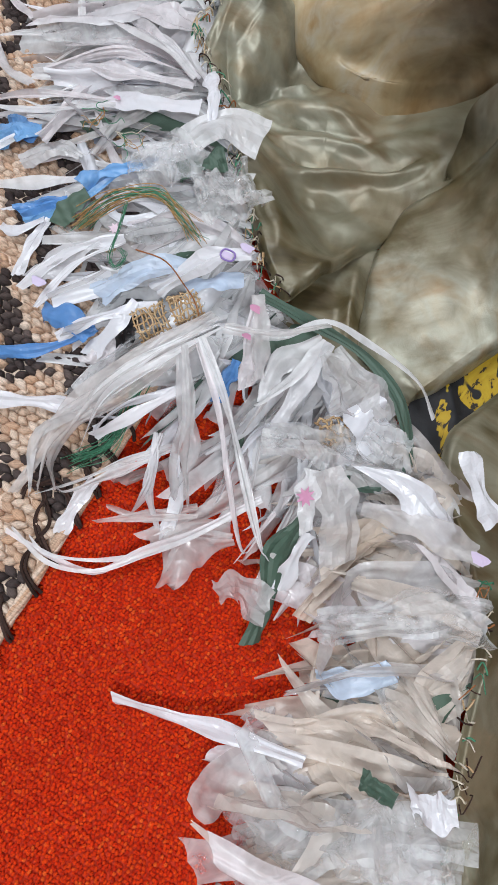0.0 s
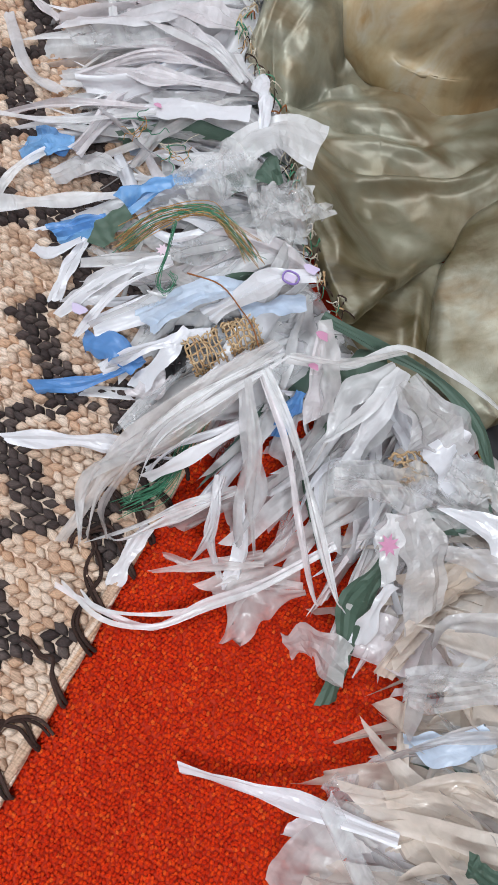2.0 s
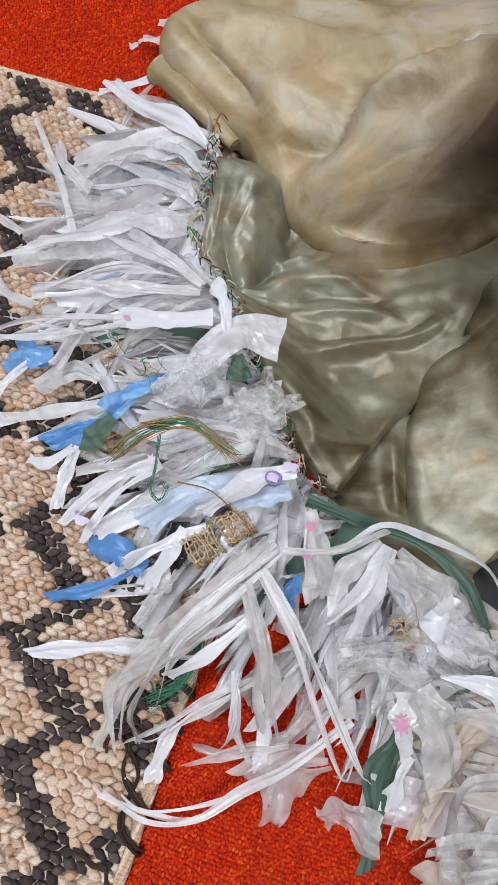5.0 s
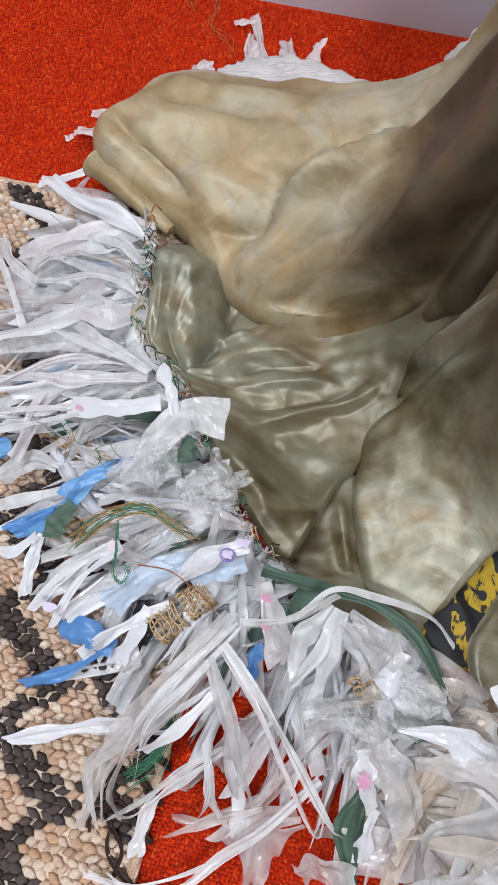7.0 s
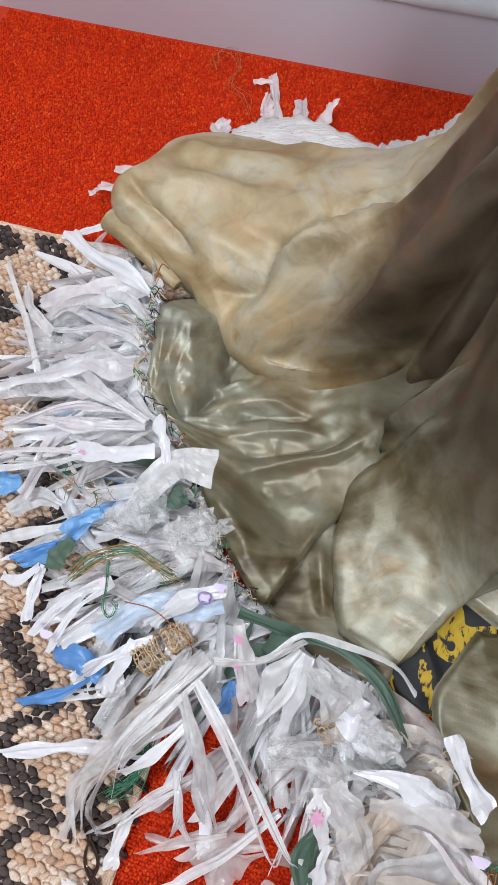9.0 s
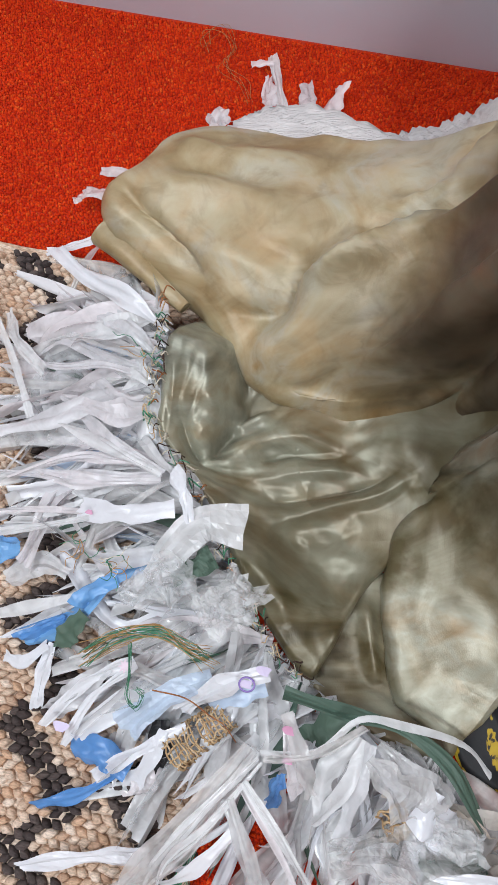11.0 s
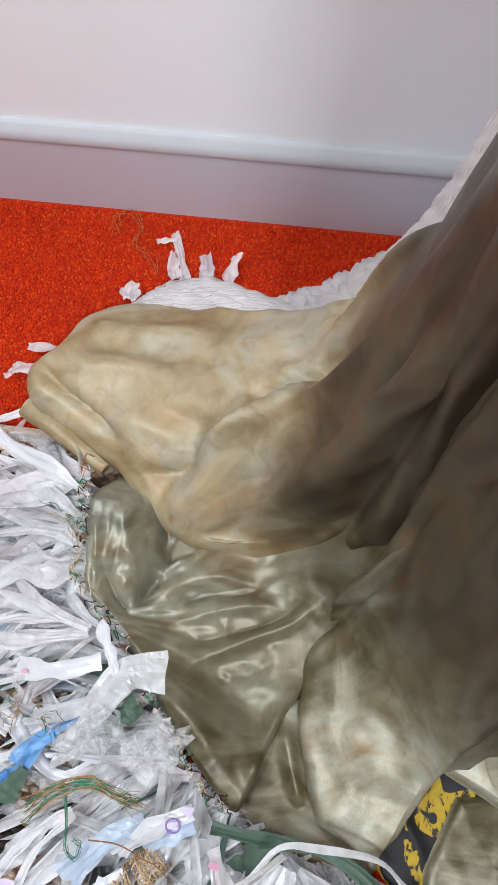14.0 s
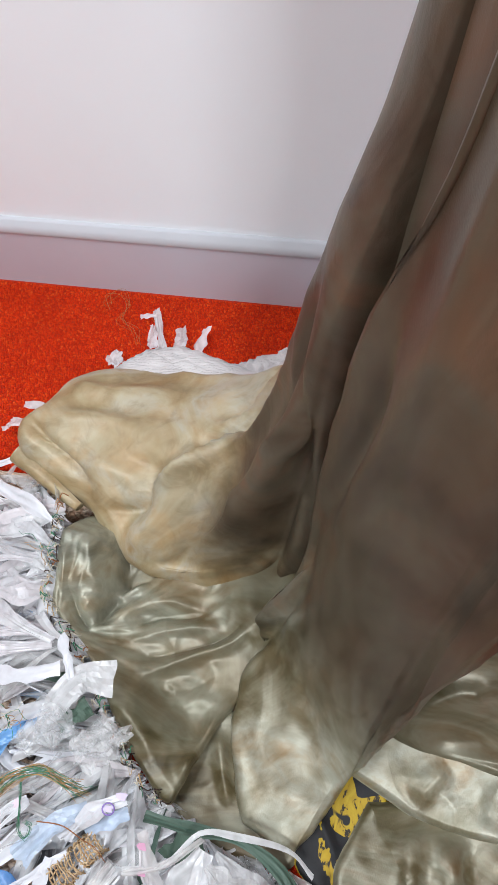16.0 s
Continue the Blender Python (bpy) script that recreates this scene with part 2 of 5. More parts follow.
GAUZE, PRINT = gauze_material(), print_material()
WALL = paint("white_wall_paint", (0.885, 0.905, 0.945), (0.91, 0.93, 0.965), 0.6)
SKIRTING = paint("grey_lilac_gloss_paint", (0.53, 0.51, 0.575), (0.58, 0.56, 0.62), 0.35, 0.08)
SKIRT_TOP = paint("white_gloss_paint", (0.52, 0.525, 0.56), (0.56, 0.565, 0.60), 0.8, 0.08)
CEILING = paint("ceiling_paint", (0.46, 0.46, 0.455), (0.50, 0.50, 0.49), 0.8)
# dark grey for the unseen walls, to cut bounced light
GREY_WALL = paint("grey_unseen_wall", (0.24, 0.235, 0.23), (0.28, 0.275, 0.27), 0.6)
UNDERLAY = paint("carpet_backing", (0.42, 0.022, 0.003), (0.48, 0.028, 0.004), 0.9, 0.6)

# ---- mesh helpers ----


def mesh_object(name, verts, faces, material, parent=None, label="", smooth=True, mats=None, slots=None):
    me = bpy.data.meshes.new(name)
    me.from_pydata([tuple(map(float, v)) for v in verts], [], faces)
    for m in ([material] if slots is None else slots):
        me.materials.append(m)
    if mats is not None:
        me.polygons.foreach_set("material_index", np.asarray(mats, dtype=np.int32))
    if smooth:
        me.polygons.foreach_set("use_smooth", np.ones(len(me.polygons), dtype=bool))
    me.update()
    ob = new(name, me)
    if parent is not None:
        ob.parent = parent
    if label:
        ob["label"] = label
    return ob


def part(name, bm, material, parent, label=""):
    me = bpy.data.meshes.new(name)
    bm.to_mesh(me)
    bm.free()
    me.materials.append(material)
    ob = new(name, me)
    ob.parent = parent
    if label:
        ob["label"] = label
    return ob


def empty(name, label, category, group=""):
    return tagged(new(name), label, category, group)


def box_bm(x0, x1, y0, y1, z0, z1):
    bm = bmesh.new()
    bmesh.ops.create_cube(bm, size=1, matrix=Matrix.Translation(((x0 + x1) / 2, (y0 + y1) / 2, (z0 + z1) / 2)) @ Matrix.Diagonal((x1 - x0, y1 - y0, z1 - z0, 1)))
    return bm


def setting(name, bm, material, label):
    me = bpy.data.meshes.new(name)
    bm.to_mesh(me)
    bm.free()
    me.materials.append(material)
    return tagged(new(name, me), label, name.split("_")[0], "", "structure")


def spline(points, count):
    """A smooth line through the control points, count samples along it."""
    p = np.asarray(points, dtype=float)
    if len(p) == 2:
        t = np.linspace(0, 1, count)[:, None]
        return p[0] * (1 - t) + p[1] * t
    q = np.vstack([2 * p[0] - p[1], p, 2 * p[-1] - p[-2]])
    out = []
    for s in np.linspace(0, len(p) - 1 - 1e-9, count):
        i, f = int(s), s - int(s)
        a, b, c, d = q[i], q[i + 1], q[i + 2], q[i + 3]
        out.append(0.5 * (2 * b + (c - a) * f + (2 * a - 5 * b + 4 * c - d) * f * f + (3 * b - a - 3 * c + d) * f ** 3))
    return np.array(out)


def grid_faces(rows, cols, wrap=False):
    faces = []
    for i in range(rows - 1):
        for j in range(cols if wrap else cols - 1):
            k = (j + 1) % cols
            faces.append((i * cols + j, i * cols + k, (i + 1) * cols + k, (i + 1) * cols + j))
    return faces


def wobble(x, y, z, scale, seed=0.0):
    return noise.noise(Vector((x * scale + seed, y * scale - seed * 0.7, z * scale + seed * 0.3)))


def tube_mesh(points, radius, sides=6, taper=1.0):
    """Verts and faces of a round cord along a line of points."""
    p = np.asarray(points, dtype=float)
    t = np.gradient(p, axis=0)
    t /= np.linalg.norm(t, axis=1)[:, None] + 1e-9
    ref = np.where(np.abs(t[:, 2:3]) > 0.9, np.array([[1.0, 0, 0]]), np.array([[0, 0, 1.0]]))
    u = np.cross(t, ref)
    u /= np.linalg.norm(u, axis=1)[:, None] + 1e-9
    v = np.cross(t, u)
    a = np.linspace(0, 2 * math.pi, sides, endpoint=False)
    rad = radius * np.linspace(1, taper, len(p))[:, None, None]
    ring = p[:, None, :] + rad * (np.cos(a)[None, :, None] * u[:, None, :] + np.sin(a)[None, :, None] * v[:, None, :])
    return ring.reshape(-1, 3), grid_faces(len(p), sides, True)


def cord(name, points, radius, material, parent=None, label="", sides=6, samples=24, taper=1.0):
    v, f = tube_mesh(spline(points, samples), radius, sides, taper)
    return mesh_object(name, v, f, material, parent, label)


def cords(name, lines, radius, material, parent, label="", sides=5, samples=20):
    """Many loose threads of one tangle, in one mesh."""
    verts, faces = [], []
    for line in lines:
        v, f = tube_mesh(spline(line, samples), radius, sides, 0.7)
        base = len(verts)
        verts.extend(v)
        faces.extend([tuple(base + i for i in q) for q in f])
    return mesh_object(name, verts, faces, material, parent, label)


# ---- the room ----
setting("floor", box_bm(-2.6, 2.7, -3.1, 1.26, -0.1, -0.001), UNDERLAY, "orange-red loop-pile carpeted floor")
WALL_Y, BOARD_Y = 1.240, 1.225
setting("wall_north", box_bm(-2.6, 2.7, WALL_Y, WALL_Y + 0.12, -0.1, 2.6), WALL, "smooth white painted wall above a skirting board")
# unseen walls and ceiling, added to close the room and deepen shadows
setting("wall_south", box_bm(-2.6, 2.7, -3.22, -3.1, -0.1, 2.6), GREY_WALL, "unseen wall, added and kept dark to cut bounced light")
setting("wall_west", box_bm(-2.72, -2.6, -3.22, 1.36, -0.1, 2.6), GREY_WALL, "unseen wall, added and kept dark to cut bounced light")
setting("wall_east", box_bm(2.7, 2.82, -3.22, 1.36, -0.1, 2.6), GREY_WALL, "unseen wall, added and kept dark to cut bounced light")
setting("ceiling", box_bm(-2.72, 2.82, -3.22, 1.36, 2.6, 2.7), CEILING, "unseen ceiling, added and kept dark to cut bounced light")


def skirting():
    base = tagged(new("baseboard"), "grey-lilac painted skirting board with a white bevelled top", "skirting", "", "structure")
    bm = box_bm(-2.6, 2.7, BOARD_Y, WALL_Y - 0.0005, -0.001, 0.122)
    part("board", bm, SKIRTING, base)
    # bevelled and rounded white cap
    prof = [(BOARD_Y + 0.001, 0.1195), (BOARD_Y - 0.0022, 0.1196), (BOARD_Y - 0.0026, 0.1204), (BOARD_Y - 0.0022, 0.128), (BOARD_Y + 0.0004, 0.1345), (BOARD_Y + 0.0065, 0.1408), (BOARD_Y + 0.0075, 0.1420), (WALL_Y + 0.001, 0.1424)]
    xs = np.linspace(-2.6, 2.7, 40)
    v = [(x, y, z) for x in xs for y, z in prof]
    mesh_object("cap", v, grid_faces(len(xs), len(prof)), SKIRT_TOP, base, "white bevelled cap")


skirting()

# ---- carpet pile ----


def pebbles(name, centres, sx, sy, sz, angles, material, parent=None, label="", rings=2, sides=5, slots=None, mats=None, tilt=0.0, pointed=False):
    """Many small rounded lumps in one mesh."""
    c = np.asarray(centres, dtype=float)
    n = len(c)
    lat = np.linspace(0.5 * math.pi, -0.25 * math.pi, rings + 1)[1:]
    a = np.linspace(0, 2 * math.pi, sides, endpoint=False)
    unit = [(0, 0, 1.0)] + [(math.cos(l) * math.cos(t), math.cos(l) * math.sin(t), math.sin(l)) for l in lat for t in a]
    unit = np.array(unit)
    if pointed:
        unit[:, 1] *= 1 - 0.55 * np.abs(unit[:, 0])
        unit[:, 2] *= 1 - 0.25 * np.abs(unit[:, 0])
    k = len(unit)
    s = np.stack([np.broadcast_to(sx, n), np.broadcast_to(sy, n), np.broadcast_to(sz, n)], axis=1)
    p = unit[None] * s[:, None, :]
    p[:, :, 2] += tilt * p[:, :, 0]
    ca, sa = np.cos(angles)[:, None], np.sin(angles)[:, None]
    x, y = p[..., 0] * ca - p[..., 1] * sa, p[..., 0] * sa + p[..., 1] * ca
    p = np.stack([x, y, p[..., 2]], axis=2) + c[:, None, :]
    face = [(0, 1 + j, 1 + (j + 1) % sides) for j in range(sides)]
    for r in range(rings - 1):
        for j in range(sides):
            q = (j + 1) % sides
            i0, i1 = 1 + r * sides, 1 + (r + 1) * sides
            face.append((i0 + j, i1 + j, i1 + q))
            face.append((i0 + j, i1 + q, i0 + q))
    f = (np.array(face)[None] + (np.arange(n) * k)[:, None, None]).reshape(-1, 3)
    me = bpy.data.meshes.new(name)
    me.vertices.add(n * k)
    me.vertices.foreach_set("co", p.astype(np.float32).ravel())
    me.loops.add(f.size)
    me.loops.foreach_set("vertex_index", f.astype(np.int32).ravel())
    me.polygons.add(len(f))
    me.polygons.foreach_set("loop_start", np.arange(0, f.size, 3, dtype=np.int32))
    me.polygons.foreach_set("use_smooth", np.ones(len(f), dtype=bool))
    for m in (slots or [material]):
        me.materials.append(m)
    if mats is not None:
        me.polygons.foreach_set("material_index", np.repeat(np.asarray(mats, dtype=np.int32), len(face)))
    me.update(calc_edges=True)
    me.validate()
    ob = new(name, me)
    if parent is not None:
        ob.parent = parent
    if label:
        ob["label"] = label
    return ob


def carpet_pile(name, x0, x1, y0, y1, pitch, rng, label):
    nx, ny = int((x1 - x0) / pitch), int((y1 - y0) / (pitch * 1.15))
    gx, gy = np.meshgrid(np.arange(nx) * pitch + x0, np.arange(ny) * pitch * 1.15 + y0)
    gx[1::2] += pitch / 2
    c = np.stack([gx.ravel(), gy.ravel(), np.zeros(gx.size)], axis=1)
    c += rng.normal(0, pitch * 0.20, c.shape) * (1, 1, 0.5)
    n = len(c)
    ob = pebbles(name, c, pitch * rng.uniform(0.50, 0.66, n), pitch * rng.uniform(0.62, 0.88, n), pitch * rng.uniform(0.5, 1.1, n), rng.normal(0, 0.6, n), CARPET)
    return tagged(ob, label, "carpet", "", "stuff")


RNG = np.random.default_rng(4)
carpet_pile("carpet_pile", 0.083, 0.46, -0.16, 0.42, 0.0031, RNG, "orange-red wool loop pile of the carpet beside the rug")
carpet_pile("carpet_pile", -0.52, 0.60, 0.82, 1.225, 0.0034, RNG, "orange-red wool loop pile of the carpet along the skirting")

# ---- the jute rug ----
RUG_X, RUG_Y = 0.083, 0.822


def dark_band(x, y):
    """Whether the woven zigzag is charcoal at this place."""
    u, w = 0.95 * x + 0.32 * y, -0.32 * x + 0.95 * y
    k = round((u - 0.02) / 0.098)
    for band in (k - 1, k, k + 1):
        f = ((0.365 - w) / 0.105 + 0.37 * band) % 1.0
        reach = 1 - f / 0.22 if f < 0.22 else (f - 0.22) / 0.78
        if abs(u - band * 0.098 + 0.008 - 0.062 * reach) < (0.023 if f < 0.22 else 0.0175):
            return True
    return False


def jute_rug():
    rug = empty("jute_rug", "flat jute rug with a charcoal zigzag on natural braid", "rug")
    part("backing", box_bm(-1.1, RUG_X - 0.004, -0.9, RUG_Y - 0.004, 0.0, 0.004), JUTE, rug)
    rng = np.random.default_rng(11)
    px, py = 0.0113, 0.0075
    near, rest = [], []
    for j in range(int(0.96 / py)):
        y = RUG_Y - 0.006 - j * py
        for i in range(int(0.66 / px)):
            x = RUG_X - 0.012 - i * px - (px / 2 if j % 2 else 0)
            c = (x + rng.normal(0, 0.0009), y + rng.normal(0, 0.0006), 0.0045 + rng.normal(0, 0.0006))
            row = (c, dark_band(x, y), (0.45 if j % 2 else -0.35) + rng.normal(0, 0.13), rng.uniform(0.85, 1.2, 3))
            (near if -0.12 < x < 0.08 and 0.03 < y < 0.21 else rest).append(row)
    near, rest = near[:300], rest + near[300:]
    c = np.array([r[0] for r in rest])
    s = np.array([r[3] for r in rest])
    k = pebbles("braid", c, 0.0079 * s[:, 0], 0.0047 * s[:, 1], 0.0074 * s[:, 2], np.array([r[2] for r in rest]), JUTE, rug, "", 3, 8,
                [JUTE, JUTE_DARK], [int(r[1]) for r in rest], 0.12, True)
    k["kind"] = "stuff"
    proto = [pebbles("knot", np.zeros((1, 3)), 0.0079, 0.0047, 0.0068, np.zeros(1), m, rug, "", 3, 8, None, None, 0.12, True) for m in (JUTE, JUTE_DARK)]
    for c, dark, angle, s in near:
        ob = new("knot", proto[int(dark)].data)
        ob.parent = rug
        ob.matrix_basis = Matrix.LocRotScale(c, Euler((0, 0, angle)), Vector(s))
    for p in proto:
        bpy.data.objects.remove(p)
    # bound edges: a thick twisted jute bundle
    def binding(p0, p1, seed):
        r = np.random.default_rng(seed)
        d = np.array(p1) - np.array(p0)
        lines = []
        for q in range(7):
            a = q / 7 * 2 * math.pi
            line = []
            for t in np.linspace(0, 1, 26):
                o = 0.0035
                ph = a + t * np.linalg.norm(d) * 40
                side = np.array([-d[1], d[0], 0]) / np.linalg.norm(d)
                line.append(np.array(p0) + d * t + side * math.cos(ph) * o + np.array([0, 0, 1]) * math.sin(ph) * o * 0.7 + r.normal(0, 0.0004, 3))
            lines.append(line)
        for line in lines:
            cord("binding_strand", line, 0.0024, JUTE, rug, "", 5, 60)
    binding((RUG_X - 0.002, -0.25, 0.006), (RUG_X - 0.002, RUG_Y, 0.006), 3)
    binding((RUG_X, RUG_Y - 0.001, 0.006), (-0.7, RUG_Y - 0.001, 0.006), 5)
    # brown wool whipping over the bound edge
    r = np.random.default_rng(8)
    y = -0.2
    while y < 0.27:
        x = RUG_X
        reach = r.uniform(0.028, 0.052)
        bend = r.uniform(-0.012, 0.02)
        pts = [(x + 0.007, y - 0.002, 0.002), (x + 0.003, y + 0.002, 0.012), (x - 0.012, y + 0.008 + bend * 0.3, 0.0125)]
        a = 2.6 - bend * 30
        p = np.array(pts[-1])
        for q in range(r.integers(4, 7)):
            a += r.normal(0, 0.55)
            p = p + np.array((math.cos(a), math.sin(a), 0)) * reach * 0.26
            p[2] = 0.0112 + abs(r.normal(0, 0.0008))
            pts.append(tuple(p))
        for s in range(2):
            o = np.array([r.normal(0, 0.001), 0.0026 * s, r.normal(0, 0.0006)])
            cord("yarn_stitch", [np.array(p) + o + r.normal(0, 0.0007, 3) * (1, 1, 0.3) for p in pts], 0.0017, BROWN_YARN, rug, "dark brown wool stitch", 6, 26, 0.7)
        y += r.uniform(0.028, 0.044)
    return rug


jute_rug()

# ---- the draped gown ----
AXIS = np.array([0.48, 0.80])


def table(rows):
    """A smooth function from rows of (angle, value...)."""
    a = np.array(rows, dtype=float)
    def f(t):
        return np.array([np.interp(t, a[:, 0], a[:, i]) for i in range(1, a.shape[1])])
    return f


def smoothed(f, step=0.6):
    return lambda t: (f(t - 2 * step) + f(t - step) + f(t) + f(t + step) + f(t + 2 * step)) / 5


def normals_of(p):
    du, dv = np.gradient(p, axis=0), np.gradient(p, axis=1)
    n = np.cross(du, dv)
    return n / (np.linalg.norm(n, axis=2)[..., None] + 1e-12)


def fold_field(p, folds):
    """Height of folds at points p: each fold is a line on the plan, a width, a height and how sharp one flank is."""
    total = np.zeros(p.shape[:2])
    for line, width, height, *bias in folds:
        q = spline(line, 24)[:, :2]
        best = np.full(p.shape[:2], 1e9)
        side = np.zeros(p.shape[:2])
        run = np.zeros(p.shape[:2])
        for i in range(len(q) - 1):
            a, d = q[i], q[i + 1] - q[i]
            L = d @ d + 1e-12
            rel = p[..., :2] - a
            t = np.clip((rel @ d) / L, 0, 1)
            off = rel - t[..., None] * d
            dist = np.sqrt((off ** 2).sum(-1))
            near = dist < best
            best = np.where(near, dist, best)
            side = np.where(near, np.sign(d[0] * rel[..., 1] - d[1] * rel[..., 0]), side)
            run = np.where(near, (i + t) / (len(q) - 1), run)
        w = width * (1 + (bias[0] if bias else 0.0) * side)
        ends = np.clip(np.minimum(run, 1 - run) / 0.3, 0, 1)
        total += height * np.exp(-(best / w) ** (1.25 if height < 0 else 1.65)) * ends * ends * (3 - 2 * ends)
    return total


def cloth_mesh(name, p, material, parent, label="", thickness=0.0016, closed=False):
    """A two-sided sheet of cloth with a rounded hem from a grid of points."""
    rows, cols = p.shape[:2]
    n = normals_of(p)
    lower = p - n * thickness
    v = np.concatenate([p.reshape(-1, 3), lower.reshape(-1, 3)])
    f = grid_faces(rows, cols)
    m = rows * cols
    f += [tuple(m + i for i in reversed(q)) for q in f]
    rim = [(i * cols) for i in range(rows)], [i * cols + cols - 1 for i in range(rows)], list(range(cols)), [(rows - 1) * cols + j for j in range(cols)]
    for k, line in enumerate(rim):
        if closed and k != 1:
            continue
        for a, b in zip(line, line[1:]):
            q = (a, b, m + b, m + a)
            f.append(q if k in (1, 2) else tuple(reversed(q)))
    return mesh_object(name, v, f, material, parent, label)


def polar_cloth(name, angles, profile, material, parent, label="", folds=(), ripple=None, count=90, bend=None):
    """Cloth falling from the stand: for each angle a profile of (radius, height) from the top to the hem."""
    p = np.zeros((len(angles), count, 3))
    for i, t in enumerate(angles):
        line = spline(profile(t), count)
        way = np.radians(t + (bend(t, line[:, 1]) if bend else np.zeros(count)))
        c, s = np.cos(way), np.sin(way)
        p[i, :, 0], p[i, :, 1], p[i, :, 2] = AXIS[0] + line[:, 0] * c, AXIS[1] + line[:, 0] * s, line[:, 1]
    n = normals_of(p)
    if n[len(angles) // 2, count // 2, 2] < 0:
        n = -n
        p = p[::-1]
        n = n[::-1]
    d = fold_field(p, folds)
    if ripple is not None:
        for i in range(p.shape[0]):
            for j in range(p.shape[1]):
                d[i, j] += ripple(*p[i, j])
    p = p + n * d[..., None]
    p[..., 2] = np.maximum(p[..., 2], 0.003)
    return cloth_mesh(name, p, material, parent, label)


def flat_cloth(name, centre, outline, height, material, parent, label="", folds=(), edge=0.012, roll=0.14, around=150, across=46, seed=1.0, rough=0.004, ripple=None):
    """Cloth lying in a heap: a closed outline round a centre, its height by place, its edge rolled under."""
    loop = spline(list(outline) + [outline[0]], around + 1)
    c = np.array(centre)
    p = np.zeros((around + 1, across, 3))
    for j, r in enumerate(np.linspace(0.001, 1, across) ** 0.85):
        xy = c + (loop - c) * r
        p[:, j, :2] = xy
        lip = 1.0 if r < 1 - roll else math.sqrt(max(0.0, 1 - ((r - 1 + roll) / roll) ** 2))
        for i in range(around + 1):
            h = height(*xy[i])
            k = min(1.0, edge / max(h, 1e-4))
            p[i, j, 2] = h * (1 - k) + h * k * lip
    n = normals_of(p)
    if n[..., 2].mean() < 0:
        p, n = p[::-1], -n[::-1]
    d = fold_field(p, folds)
    for i in range(p.shape[0]):
        for j in range(p.shape[1]):
            x, y, z = p[i, j]
            d[i, j] += rough * (1.2 * (0.25 - abs(wobble(x, y, 0, 11, seed))) + 0.8 * (0.2 - abs(wobble(x, y, 0, 24, seed))) + 0.16 * wobble(x, y, 0, 70, seed))
            if ripple is not None:
                d[i, j] += ripple(x, y)
    d[-1] = d[0]
    rest = np.minimum(p[..., 2], 0.0165)
    p[..., 2] = np.maximum(p[..., 2] + d, np.maximum(rest, 0.003))
    return cloth_mesh(name, p, material, parent, label, closed=True)


gown = empty("draped_gown", "olive and tan hand-dyed satin gown with a plastic-strip fringe", "gown")

HEM = table([(95, 0.255), (110, 0.26), (121, 0.270), (131.5, 0.295), (140, 0.338), (144, 0.365), (148.6, 0.435), (155.8, 0.536), (159, 0.594), (163.5, 0.645), (169.2, 0.645),
             (172.8, 0.672), (175.0, 0.676), (176.6, 0.638), (179, 0.592), (181.5, 0.548), (187.4, 0.498), (193, 0.455), (197, 0.412), (199, 0.385), (201.4, 0.35), (204, 0.325), (212, 0.30)])
HEM_S = smoothed(HEM, 0.7)


LIFT = table([(95, 0.04), (128, 0.04), (140, 0.047), (150, 0.055), (158, 0.065), (164, 0.082), (170, 0.105), (176, 0.105), (185, 0.092), (191, 0.078), (195, 0.055), (198.5, 0.032), (202, 0.014), (212, 0.012)])
LIFT_S = smoothed(LIFT, 1.5)


def train_profile(t):
    """From the waist down the flare and over the train to the rolled-under edge."""
    r = float(HEM_S(t)[0])
    back = 0.012 * max(0.0, min(1.0, (158 - t) / 25))
    top = [(0.143, 1.15), (0.153, 0.85), (0.166, 0.71), (0.190 - back * 0.3, 0.61), (0.213 - back * 0.6, 0.52), (0.225 - back, 0.44), (0.239 - back, 0.36)]
    lift = float(LIFT_S(t)[0])
    low = [(0.268 - back, 0.26), (0.322 - back, 0.175), (0.335 + (r - 0.335) * 0.42, lift * 0.55 + 0.065), (r - 0.045, lift + 0.004), (r - 0.008, lift * 0.80), (r, lift * 0.45), (r - 0.014, 0.012)]
    k = max(0.0, min(1.0, (r - 0.23) / 0.21))
    h = lift / 0.12
    steep = [(0.254 + 0.030 * k - back, 0.27), (0.258 + 0.06 * k - back, 0.20), (0.25 + (r - 0.25) * 0.75, 0.14 * h), (r - 0.004, 0.115 * h), (r, 0.085 * h), (r - 0.004, 0.05 * h), (r - 0.012, 0.012)]
    w = max(0.0, min(1.0, (r - 0.40) / 0.12))
    w = w * w * (3 - 2 * w)
    mid = [(a[0] * w + b[0] * (1 - w), a[1] * w + b[1] * (1 - w)) for a, b in zip(low, steep)]
    # beside the panel the cloth runs out flat over the lower one
    flow = [(0.252, 0.27), (0.260, 0.20), (0.276, 0.125), (0.302, 0.068), (0.328, 0.036), (0.350, 0.018), (0.365, 0.006)]
    g = max(0.0, min(1.0, (t - 194.5) / 5))
    g = g * g * (3 - 2 * g)
    mid = [(a[0] * g + b[0] * (1 - g), a[1] * g + b[1] * (1 - g)) for a, b in zip(flow, mid)]
    tuck = 0.055 * max(0.0, (t - 197) / 13) ** 1.3
    return [(q - tuck, h) for q, h in top + mid]


